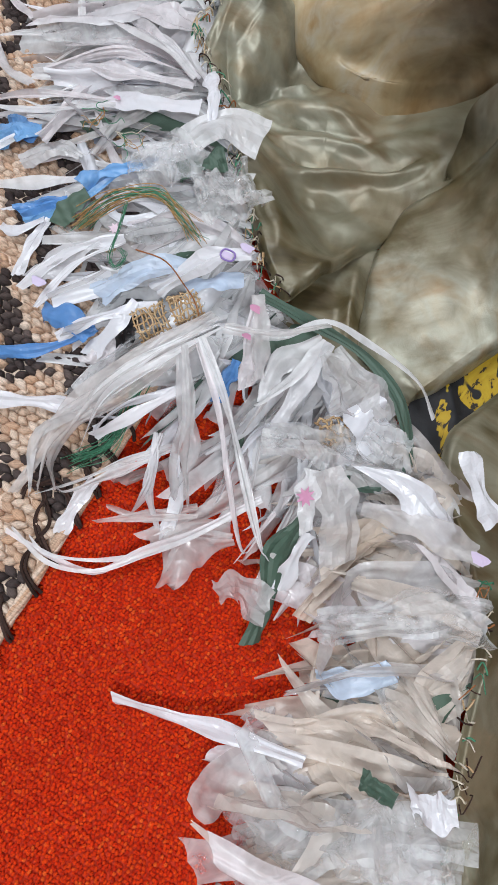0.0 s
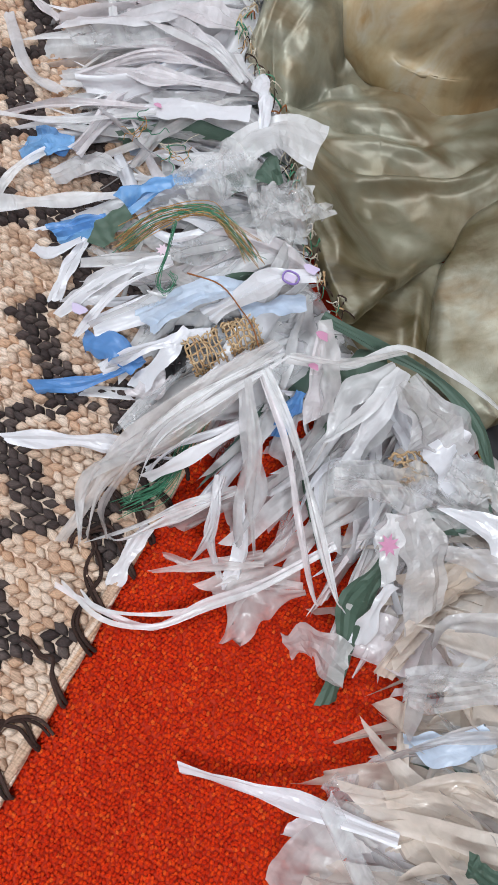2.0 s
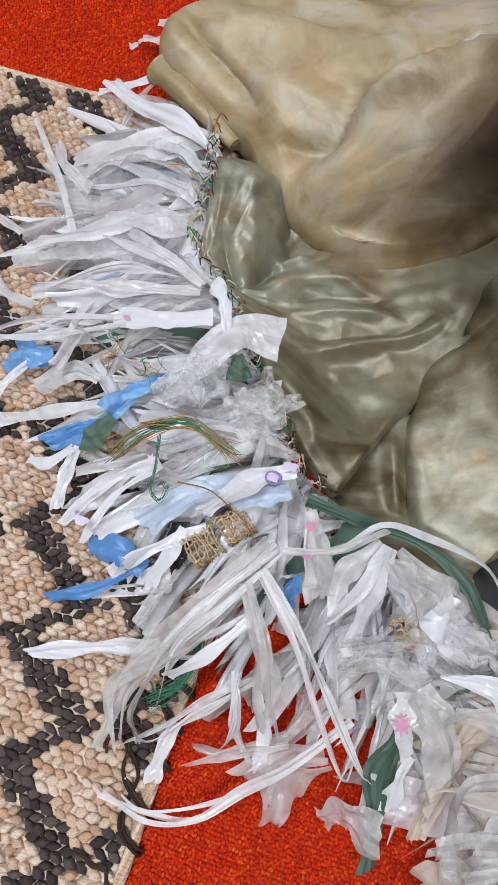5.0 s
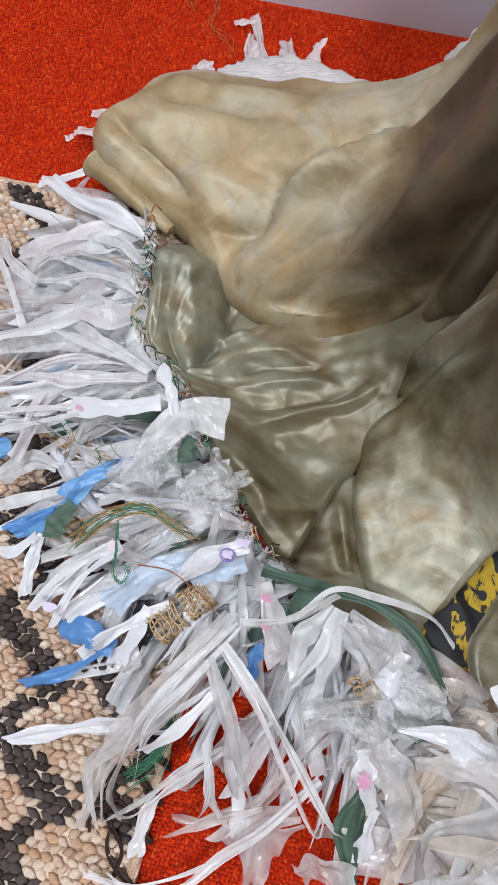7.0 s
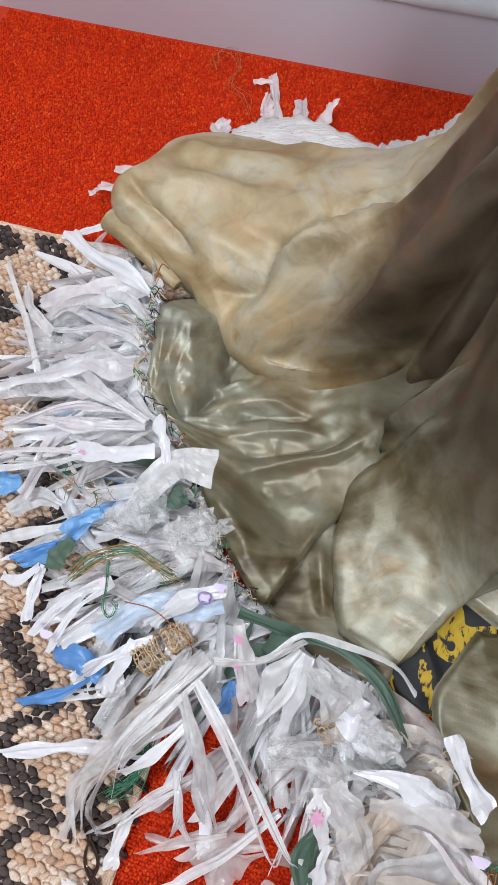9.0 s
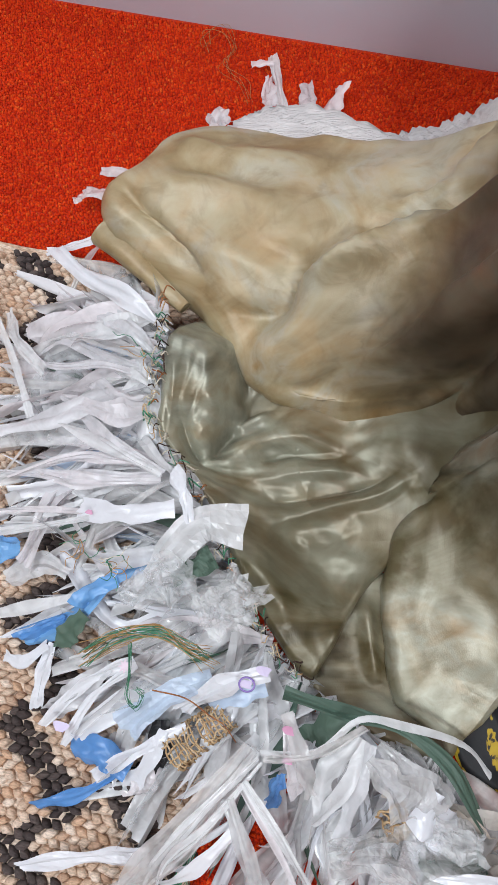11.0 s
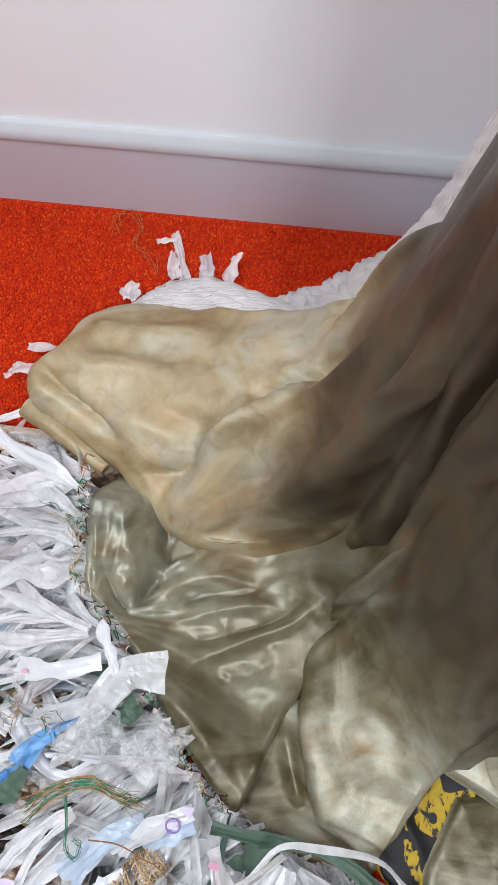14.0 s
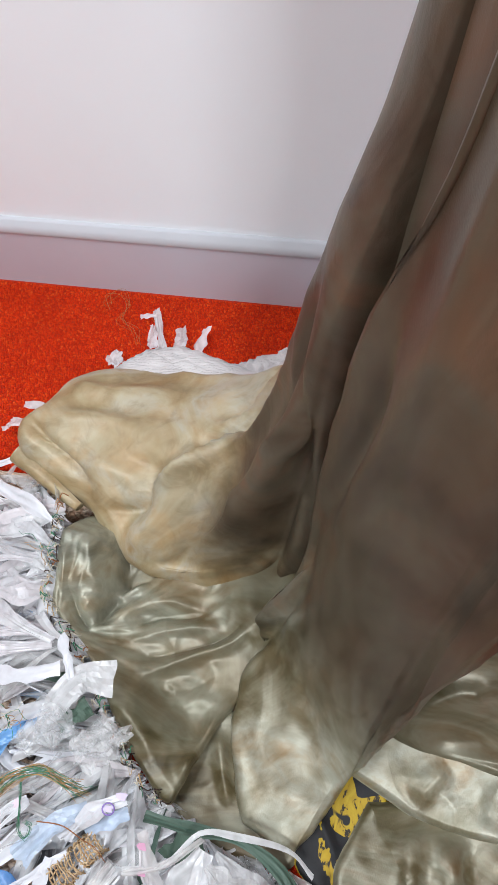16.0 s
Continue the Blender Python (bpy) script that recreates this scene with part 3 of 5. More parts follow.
TRAIN_FOLDS = [
    ([(0.31, 0.98), (0.228, 0.965), (0.17, 0.895), (0.12, 0.875)], 0.016, -0.022),
    ([(0.30, 0.93), (0.224, 0.935), (0.167, 0.875), (0.13, 0.835)], 0.015, 0.018),
    ([(0.13, 0.835), (0.098, 0.786), (0.064, 0.735), (0.015, 0.712)], 0.022, 0.006),
    ([(0.085, 0.690), (0.123, 0.725), (0.151, 0.760)], 0.006, -0.009),
]
TRAIN_FOLDS += [
    ([(0.11, 0.850), (0.177, 0.848), (0.216, 0.846), (0.238, 0.842), (0.275, 0.81)], 0.010, -0.018),
    ([(0.14, 0.82), (0.206, 0.817), (0.233, 0.81), (0.27, 0.785)], 0.012, 0.013),
    ([(0.17, 0.738), (0.218, 0.750), (0.24, 0.765), (0.28, 0.768)], 0.008, -0.012),
    ([(0.15, 0.705), (0.205, 0.733), (0.236, 0.743), (0.28, 0.745)], 0.010, 0.012),
    ([(0.15, 0.65), (0.211, 0.69), (0.236, 0.711), (0.285, 0.735)], 0.010, -0.020),
    ([(-0.02, 0.760), (0.015, 0.750), (0.043, 0.760), (0.056, 0.790), (0.07, 0.82)], 0.010, -0.022),
    ([(0.03, 0.750), (0.076, 0.784), (0.13, 0.810), (0.165, 0.838), (0.20, 0.85)], 0.014, 0.022),
    ([(0.09, 0.835), (0.144, 0.838), (0.175, 0.862), (0.21, 0.885)], 0.012, -0.026),
    ([(0.05, 0.694), (0.085, 0.697), (0.112, 0.703), (0.147, 0.722), (0.17, 0.745)], 0.006, -0.010),
    ([(0.075, 0.715), (0.10, 0.732), (0.125, 0.745), (0.15, 0.752)], 0.006, -0.006),
    ([(0.018, 0.822), (0.05, 0.812), (0.085, 0.800)], 0.008, -0.005),
    ([(-0.05, 0.815), (0.0, 0.800), (0.05, 0.783)], 0.012, 0.006),
]
TRAIN_FOLDS += [
    ([(-0.132, 0.854), (-0.088, 0.872), (-0.021, 0.872), (0.04, 0.85)], 0.016, 0.010),
    ([(-0.12, 0.90), (-0.06, 0.905), (0.02, 0.90)], 0.014, -0.008),
    ([(-0.119, 0.955), (-0.082, 0.935), (-0.024, 0.937), (0.06, 0.95)], 0.013, 0.009),
    ([(-0.190, 0.862), (-0.14, 0.828), (-0.09, 0.792), (-0.045, 0.762)], 0.010, 0.013),
    ([(-0.172, 0.886), (-0.128, 0.843), (-0.078, 0.806), (-0.030, 0.775)], 0.0065, -0.017),
    ([(0.0, 0.99), (0.08, 0.985), (0.16, 0.99)], 0.016, 0.008),
    ([(0.005, 0.690), (0.05, 0.728), (0.085, 0.768), (0.115, 0.805), (0.155, 0.84), (0.19, 0.88)], 0.018, 0.010),
    ([(-0.01, 0.725), (0.02, 0.738), (0.045, 0.758), (0.06, 0.79)], 0.010, -0.009),
]


def bump_at(x, c, w):
    return math.exp(-((x - c) / w) ** 2)


def train_ripple(x, y, z):
    """Sharp pressed creases low down, one broad pleat with a deep groove beside the panel above."""
    a = 0.0075 * (0.25 - abs(wobble(x, y, z, 8, 2.0))) + 0.0050 * (0.2 - abs(wobble(x, y, z, 19, 5.0))) + 0.0007 * wobble(x, y, z, 60, 8.0)
    t = math.degrees(math.atan2(y - AXIS[1], x - AXIS[0])) % 360
    if z > 0.18 and 150 < t < 230:
        k = min(1.0, (z - 0.18) / 0.15)
        a *= 1 - 0.45 * k
        a += k * (0.008 * bump_at(t, 186, 9) - 0.020 * bump_at(t, 209, 9))
        low = bump_at(z, 0.36, 0.12)
        a += low * (0.007 * bump_at(t + (z - 0.36) * 60, 191, 3.0) - 0.008 * bump_at(t + (z - 0.36) * 60, 197, 2.5) + 0.005 * bump_at(t + (z - 0.36) * 40, 201, 2.2))
    return a


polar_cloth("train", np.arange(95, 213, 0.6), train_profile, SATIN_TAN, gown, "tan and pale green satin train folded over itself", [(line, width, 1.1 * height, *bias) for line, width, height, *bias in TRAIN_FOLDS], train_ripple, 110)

LOBE = table([(196, 0.215), (205, 0.235), (209, 0.25), (212, 0.29), (216.8, 0.347), (223, 0.388), (231.5, 0.429), (236.6, 0.447), (242, 0.445), (245, 0.435), (246.2, 0.405), (247.0, 0.36), (247.8, 0.315),
              (250, 0.295), (256, 0.25), (262, 0.20), (275, 0.19), (330, 0.19), (400, 0.2)])
SPUR = table([(196, 0.0), (211, 0.0), (225, 0.025), (240, 0.045), (249, 0.05), (256, 0.01), (262, -0.02), (275, -0.03), (400, -0.03)])
SPUR_S = smoothed(SPUR, 1.5)


RISE = table([(196, 0.0), (247.3, 0.0), (248.5, 0.06), (249.5, 0.12), (252, 0.19), (257, 0.33), (262, 0.41), (330, 0.44)])


def panel_profile(t):
    """From the waist to the floor, its hem caught up high on the far side."""
    rise = float(RISE(t)[0])
    return [(r, rise + z * (1.15 - rise) / 1.15) for r, z in panel_fall(t)]


def panel_fall(t):
    r, k = float(LOBE(t)[0]), float(SPUR_S(t)[0])
    top = [(0.165, 1.15), (0.19, 0.85), (0.205 + k * 0.4, 0.65), (0.212 + k * 0.6, 0.47), (0.224 + k * 0.8, 0.33), (0.236 + k, 0.22)]
    if r > 0.31:
        a = 0.246 + k
        return top + [(a + 0.012, 0.13), (a + 0.034, 0.075), (a + 0.034 + (r - a - 0.034) * 0.45, 0.052), (r - 0.014, 0.040), (r - 0.002, 0.030), (r, 0.018), (r - 0.004, 0.008)]
    a = max(r, 0.235 + k)
    return top + [(a, 0.15), (a + 0.002, 0.10), (a + 0.002, 0.075), (a + 0.001, 0.055), (a - 0.001, 0.04), (a - 0.003, 0.028), (a - 0.008, 0.016)]


PANEL_FOLDS = [
    ([(0.25, 0.53), (0.28, 0.50), (0.30, 0.46)], 0.020, 0.005),
    ([(0.22, 0.50), (0.25, 0.46), (0.28, 0.43)], 0.016, -0.003),
    ([(0.31, 0.55), (0.33, 0.51), (0.35, 0.50)], 0.016, 0.005),
]


def panel_ripple(x, y, z):
    a = 0.0085 * (0.25 - abs(wobble(x, y, z * 0.5, 9, 4.0))) + 0.0060 * (0.2 - abs(wobble(x, y, z * 0.6, 21, 1.0))) + 0.0006 * wobble(x, y, z, 60, 3.0)
    if z > 0.15:
        k = min(1, (z - 0.15) / 0.3)
        t = math.degrees(math.atan2(y - AXIS[1], x - AXIS[0])) % 360
        a += 0.004 * k * math.sin(math.radians(t) * 11 + 0.4)
        # a small fold springing from the pleat's edge
        low = bump_at(z, 0.47, 0.10)
        a += low * (0.009 * bump_at(t, 210 + z * 27, 3.2) - 0.012 * bump_at(t, 203 + z * 27, 3.0))
        a += bump_at(z, 0.69, 0.06) * (0.006 * bump_at(t, 229, 2.5) - 0.006 * bump_at(t, 233, 2.5))
    return a


EDGE = table([(0.0, 211), (0.15, 210), (0.25, 207), (0.35, 205.5), (0.44, 205.8), (0.52, 208), (0.60, 212), (0.65, 215.4), (0.70, 218.5), (0.77, 221), (0.90, 225), (1.2, 230)])


def panel_bend(t, z):
    """The pleat's edge wanders with height; its lip turns back under."""
    lip = max(0.0, 209 - t)
    start = EDGE(z)[0] - 209
    return start * max(0.0, 1 - max(0.0, t - 209) / 45) + 1.5 * lip


def lipped(t):
    k = max(0.0, 209 - t) / 4
    return [(r - 0.045 * k * min(1.0, z / 0.12), z) for r, z in panel_profile(max(t, 209))]


polar_cloth("front_panel", np.concatenate([np.arange(205, 244, 0.7), np.arange(244, 250, 0.2), np.arange(250, 330, 1.2)]), lipped, SATIN_PALE_SHADED, gown,
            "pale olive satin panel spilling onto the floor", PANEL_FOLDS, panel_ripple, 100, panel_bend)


def back_profile(t):
    return [(0.15, 1.15), (0.17, 0.8), (0.19, 0.5), (0.20, 0.3), (0.21, 0.1), (0.205, 0.01)]


polar_cloth("back_panel", np.arange(-32, 98, 3.0), back_profile, SATIN_BROWN, gown, "brown-olive satin back panel")

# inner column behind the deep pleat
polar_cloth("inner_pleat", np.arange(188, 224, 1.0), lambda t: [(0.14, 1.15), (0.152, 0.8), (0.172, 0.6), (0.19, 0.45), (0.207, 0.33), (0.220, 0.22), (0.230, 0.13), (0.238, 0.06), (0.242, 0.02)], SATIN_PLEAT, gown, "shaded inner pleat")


def lower_height(x, y):
    d = math.hypot(x - AXIS[0], y - AXIS[1])
    seam = max(0.0, min(1.0, 1.35 - (x + 0.07 - max(0.0, (0.60 - y)) * 1.18) / 0.10))
    seam = seam * seam * (3 - 2 * seam)
    rise = max(0.0, (0.375 - d) / 0.13)
    return 0.024 + seam * (0.034 + 0.14 * max(0, y - 0.48)) * max(0.1, min(1.0, (0.775 - y) / 0.06)) + 0.085 * rise * rise


LOWER_FOLDS = [
    ([(0.050, 0.545), (0.108, 0.573), (0.15, 0.598), (0.189, 0.618), (0.228, 0.660)], 0.0137, 0.0132, 0.4),
    ([(0.059, 0.577), (0.116, 0.596), (0.172, 0.622), (0.204, 0.650)], 0.0091, -0.0083),
    ([(0.035, 0.590), (0.088, 0.614), (0.128, 0.628), (0.174, 0.638)], 0.0114, 0.0083, 0.3),
    ([(0.041, 0.612), (0.084, 0.637), (0.119, 0.645), (0.155, 0.655)], 0.0080, -0.0075),
    ([(0.02, 0.610), (0.053, 0.641), (0.092, 0.658), (0.142, 0.658)], 0.0114, 0.0099, 0.3),
]
LOWER_FOLDS += [
    ([(0.021, 0.645), (0.036, 0.663), (0.064, 0.682)], 0.0091, 0.0099),
    ([(0.004, 0.590), (0.020, 0.637), (0.042, 0.683), (0.064, 0.713)], 0.0125, -0.0132),
    ([(-0.020, 0.72), (-0.008, 0.680), (0.006, 0.645)], 0.0148, 0.0116),
    ([(-0.036, 0.655), (-0.014, 0.618), (0.010, 0.595)], 0.0091, -0.0116),
    ([(-0.048, 0.70), (-0.038, 0.665), (-0.03, 0.63)], 0.0103, 0.0083),
    ([(0.005, 0.735), (0.026, 0.702), (0.020, 0.669)], 0.0114, -0.0099),
    ([(0.09, 0.545), (0.14, 0.555), (0.18, 0.58)], 0.020, -0.0035),
    ([(0.158, 0.445), (0.174, 0.490), (0.192, 0.545)], 0.0125, 0.0116),
    ([(0.06, 0.525), (0.10, 0.50), (0.13, 0.47)], 0.0160, 0.0083),
]
def gathers(x, y):
    """Fine gathers fanning out from the seam's pinched corner."""
    dx, dy = x + 0.03, y - 0.592
    r, a = math.hypot(dx, dy), math.atan2(dy, dx)
    fade = min(1.0, r / 0.05) * max(0.0, min(1.0, (0.30 - r) / 0.12))
    return fade * (0.0050 * noise.noise(Vector((a * 6, r * 11, 0.5))) + 0.0013 * noise.noise(Vector((a * 17, r * 14, 3.5))))


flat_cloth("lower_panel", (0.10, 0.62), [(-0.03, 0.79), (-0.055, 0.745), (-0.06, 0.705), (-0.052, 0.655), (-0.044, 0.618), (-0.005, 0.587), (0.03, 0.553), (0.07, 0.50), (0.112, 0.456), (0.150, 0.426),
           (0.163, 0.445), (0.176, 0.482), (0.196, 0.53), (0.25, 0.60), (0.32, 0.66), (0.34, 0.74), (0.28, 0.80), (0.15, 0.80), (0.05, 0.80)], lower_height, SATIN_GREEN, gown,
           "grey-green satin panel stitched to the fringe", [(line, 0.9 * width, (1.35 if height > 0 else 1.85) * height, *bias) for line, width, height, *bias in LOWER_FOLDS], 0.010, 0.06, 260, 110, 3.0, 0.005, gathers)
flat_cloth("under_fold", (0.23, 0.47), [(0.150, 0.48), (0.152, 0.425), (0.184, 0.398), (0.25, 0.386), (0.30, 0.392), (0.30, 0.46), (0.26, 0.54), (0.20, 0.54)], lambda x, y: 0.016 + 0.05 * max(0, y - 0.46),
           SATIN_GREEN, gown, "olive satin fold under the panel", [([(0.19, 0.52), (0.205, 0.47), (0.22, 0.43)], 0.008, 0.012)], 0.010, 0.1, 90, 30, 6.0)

# folds behind the panel
flat_cloth("pale_fold", (0.46, 0.495), [(0.335, 0.500), (0.355, 0.555), (0.468, 0.555), (0.58, 0.545), (0.60, 0.46), (0.507, 0.452), (0.432, 0.461), (0.398, 0.474)], lambda x, y: 0.040 + 0.02 * (y - 0.45) / 0.1,
           SATIN_PALE, gown, "pale satin fold", [([(0.42, 0.475), (0.46, 0.52)], 0.012, 0.008), ([(0.50, 0.46), (0.52, 0.52)], 0.01, -0.006)], 0.02, 0.16, 100, 34, 2.0)
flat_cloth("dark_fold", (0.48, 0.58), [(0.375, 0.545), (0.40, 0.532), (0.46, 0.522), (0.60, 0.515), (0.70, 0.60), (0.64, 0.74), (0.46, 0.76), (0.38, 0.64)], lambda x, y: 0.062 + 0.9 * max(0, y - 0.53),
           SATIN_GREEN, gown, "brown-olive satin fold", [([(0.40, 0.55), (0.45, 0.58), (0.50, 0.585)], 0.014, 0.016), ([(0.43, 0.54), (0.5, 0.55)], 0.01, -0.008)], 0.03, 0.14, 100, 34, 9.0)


def hem_height(x, y):
    edge = 0.432 + 0.12 * max(0, 0.2 - y) - 0.2 * max(0, y - 0.27)
    s = max(0.0, 1 - max(0.0, x - edge) / 0.07)
    return 0.026 + 0.055 * s * max(0.0, min(1.0, (0.34 - y) / 0.12))


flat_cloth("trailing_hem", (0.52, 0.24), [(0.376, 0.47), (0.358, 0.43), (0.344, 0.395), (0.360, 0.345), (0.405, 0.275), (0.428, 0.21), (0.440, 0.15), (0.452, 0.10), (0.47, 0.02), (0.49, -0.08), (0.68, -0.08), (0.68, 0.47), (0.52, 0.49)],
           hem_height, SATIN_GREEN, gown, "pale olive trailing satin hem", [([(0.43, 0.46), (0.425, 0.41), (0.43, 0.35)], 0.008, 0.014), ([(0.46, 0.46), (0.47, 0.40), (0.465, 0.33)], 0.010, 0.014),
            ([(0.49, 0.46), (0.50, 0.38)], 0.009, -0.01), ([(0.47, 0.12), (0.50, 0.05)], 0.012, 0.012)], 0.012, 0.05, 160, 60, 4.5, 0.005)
flat_cloth("printed_lining", (0.345, 0.425), [(0.295, 0.43), (0.315, 0.465), (0.350, 0.508), (0.398, 0.482), (0.384, 0.405), (0.36, 0.375), (0.325, 0.375), (0.30, 0.395)], lambda x, y: 0.013, PRINT, gown,
           "black cotton lining with a yellow leaf print", [([(0.32, 0.45), (0.35, 0.40)], 0.008, 0.007)], 0.01, 0.1, 70, 24, 8.0, 0.006)

GAUZE_HEM = table([(90, 0.40), (105, 0.42), (113, 0.435), (120, 0.44), (127.7, 0.437), (135.5, 0.437), (143, 0.458), (146.9, 0.478), (148, 0.53), (150, 0.575), (153, 0.603), (158, 0.622), (163.2, 0.643), (167, 0.625), (172, 0.6)])
GAUZE_S = smoothed(GAUZE_HEM, 0.5)


def gauze_profile(t):
    r = float(GAUZE_S(t)[0])
    off = -0.018 + 0.047 * max(0.0, min(1.0, (153 - t) / 14))
    fall = [(0.140, 1.15), (0.158, 0.80), (0.176, 0.66), (0.202, 0.53), (0.217, 0.445), (0.230, 0.385), (0.244, 0.33), (0.262, 0.27), (0.296, 0.19), (0.336, 0.11)]
    return [(q + off, z) for q, z in fall] + [(max(r - 0.06, 0.36 + off), 0.058), (r - 0.015, 0.030), (r, 0.008)]


def gauze_ripple(x, y, z):
    u = x * 0.9 - y * 0.42 + 0.02 * wobble(x, y, z, 9, 1.0)
    v = x * 0.42 + y * 0.9 + z
    calm = 1.0 if z < 0.10 else max(0.35, 1 - (z - 0.10) / 0.12)
    return calm * (0.0065 * (0.3 - abs(noise.noise(Vector((u * 16, v * 95, 0.3))))) * 2 + 0.0026 * noise.noise(Vector((u * 40, v * 260, 1.3))))


polar_cloth("gauze_underskirt", np.arange(90, 172.5, 0.5), gauze_profile, GAUZE, gown, "crinkled white cotton gauze underskirt", (), gauze_ripple, 170)


def rolled_tip():
    """The train's hem rolls into an open tube at its tip."""
    axis = spline([(-0.172, 0.839, 0.060), (-0.145, 0.820, 0.066), (-0.108, 0.795, 0.064), (-0.058, 0.766, 0.056)], 26)
    way = np.gradient(axis, axis=0)
    way /= np.linalg.norm(way, axis=1)[:, None]
    side = np.cross(way, (0, 0, 1.0))
    side /= np.linalg.norm(side, axis=1)[:, None]
    up = np.cross(side, way)
    arc = np.radians(np.linspace(-190, 120, 30))
    p = np.zeros((26, 30, 3))
    for i in range(26):
        s = i / 25
        r = 0.0125 * (1 - s) ** 0.9 + 0.0085
        for j, q in enumerate(arc):
            lap = 1 - 0.30 * max(0.0, (j - 20) / 9)
            slant = way[i] * (0.007 * math.sin(q) + 0.003 * math.cos(q)) * (1 - s) ** 3
            wave = 1 + 0.12 * noise.noise(Vector((s * 5, j * 0.25, 2.0)))
            p[i, j] = axis[i] + (side[i] * math.cos(q) * 1.1 + up[i] * math.sin(q)) * r * lap * wave + slant
    p[..., 2] = np.maximum(p[..., 2], 0.012)
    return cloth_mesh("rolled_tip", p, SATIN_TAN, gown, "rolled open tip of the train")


rolled_tip()

# ---- the fringe ----
fringe = new("fringe")
fringe.parent = gown
fringe["label"] = "thick fringe of cut plastic-bag strips"


def ribbon_mesh(line, width, rng, cup=0.3, twist=0.0, crumple=0.25, taper=0.45, along=20, across=7, slant=0.4, turn=0.0, floor_gap=0.004, point=0.0):
    """A cut strip of thin film: a line in space, a width, a cupped and crinkled section, a slanted cut end."""
    c = spline(line, along)
    t = np.gradient(c, axis=0)
    t /= np.linalg.norm(t, axis=1)[:, None] + 1e-9
    flat = np.cross(t, np.array([0, 0, 1.0]))
    flat /= np.linalg.norm(flat, axis=1)[:, None] + 1e-9
    up = np.cross(flat, t)
    seed = rng.uniform(0, 100)
    q0 = 0.8 * math.sin(seed * 7)
    verts = []
    for i in range(along):
        s = i / (along - 1)
        w = width * (taper + (1 - taper) * min(1.0, s * 2.2)) * (1 + 0.65 * noise.noise(Vector((seed, s * 4, 0))))
        w *= 1 - point * max(0.0, (s - 0.55) / 0.45)
        a = turn + twist * (s - 0.3) + 0.8 * noise.noise(Vector((seed + 9, s * 3, 0)))
        e = flat[i] * math.cos(a) + up[i] * math.sin(a)
        n = np.cross(t[i], e)
        for j in range(across):
            q = j / (across - 1) * 2 - 1
            h = cup * w * 0.5 * (abs(q - q0 - 0.4 * noise.noise(Vector((seed + 4, s * 1.7, 0)))) - 0.4)
            h += crumple * w * (0.75 * noise.noise(Vector((seed + q * 2.6, s * 1.4, 3.0))) + 0.30 * noise.noise(Vector((seed + q * 1.4, s * 7, 5.0))) + 0.12 * noise.noise(Vector((seed + q * 3.1, s * 22, 7.0))))
            shift = (slant * width * 0.5 * q + 0.2 * width * noise.noise(Vector((seed, q * 3, 9)))) * (1 if i == along - 1 else 0)
            v = c[i] + e * (q * w * 0.5) + n * h + t[i] * shift
            v[2] = max(v[2], floor_gap)
            verts.append(v)
    return np.array(verts), grid_faces(along, across)


def strip(name, line, width, material, parent=None, label="", seed=0, strands=1, **more):
    """One cut strip; with strands, film slit lengthwise into tails that part towards the end."""
    rng = np.random.default_rng(seed)
    verts, faces = [], []
    for k in range(strands):
        way = [np.array(p, dtype=float) for p in line]
        if strands > 1:
            d = way[-1] - way[0]
            side = np.array([-d[1], d[0], 0]) / (np.linalg.norm(d[:2]) + 1e-9)
            for i, p in enumerate(way):
                q = i / (len(way) - 1)
                p += side * width * ((k / (strands - 1) - 0.5) * (0.35 + 0.7 * q) + 0.35 * q * rng.normal()) + rng.normal(0, 0.005, 3) * (1, 1, 0.5) * q + (0, 0, 0.002 * k + 0.004 * q * abs(rng.normal()))
            way[-1] = way[-1] - d * abs(rng.normal(0, 0.09))
        if strands > 1:
            more.update(twist=rng.normal(0, 1.6), point=rng.uniform(0.2, 0.85), cup=rng.uniform(-0.7, 0.8))
        v, f = ribbon_mesh(way, width * (rng.uniform(0.45, 0.85) if strands > 1 else 1), rng, **more)
        base = len(verts)
        verts.extend(v)
        faces.extend([tuple(base + i for i in q) for q in f])
    return mesh_object(name, verts, faces, material, parent if parent is not None else fringe, label, smooth=seed % 3 == 0)


SEAM_WEST = [(-0.115, 0.815, 0.055), (-0.075, 0.76, 0.085), (-0.062, 0.705, 0.092), (-0.056, 0.655, 0.085), (-0.048, 0.618, 0.078), (-0.008, 0.585, 0.078), (0.028, 0.55, 0.072),
             (0.068, 0.498, 0.066), (0.108, 0.453, 0.058), (0.150, 0.421, 0.050), (0.20, 0.405, 0.045), (0.255, 0.388, 0.04), (0.305, 0.382, 0.04)]
WEST_WAY = [(-0.95, 0.1), (-1, 0.0), (-1, -0.02), (-1, -0.03), (-1, -0.1), (-0.97, -0.2), (-0.93, -0.28), (-0.88, -0.36), (-0.8, -0.55), (-0.62, -0.8), (-0.3, -1), (0.05, -1), (0.2, -1)]
SEAM_EAST = [(0.335, 0.375, 0.045), (0.375, 0.335, 0.06), (0.405, 0.275, 0.075), (0.427, 0.21, 0.085), (0.438, 0.15, 0.088), (0.449, 0.10, 0.085), (0.465, 0.03, 0.08), (0.48, -0.05, 0.075), (0.50, -0.14, 0.07)]
EAST_WAY = [(-0.5, -0.9), (-0.8, -0.6), (-0.92, -0.40), (-0.9, -0.44), (-0.86, -0.5), (-0.85, -0.52), (-0.85, -0.5), (-0.85, -0.5), (-0.85, -0.5)]


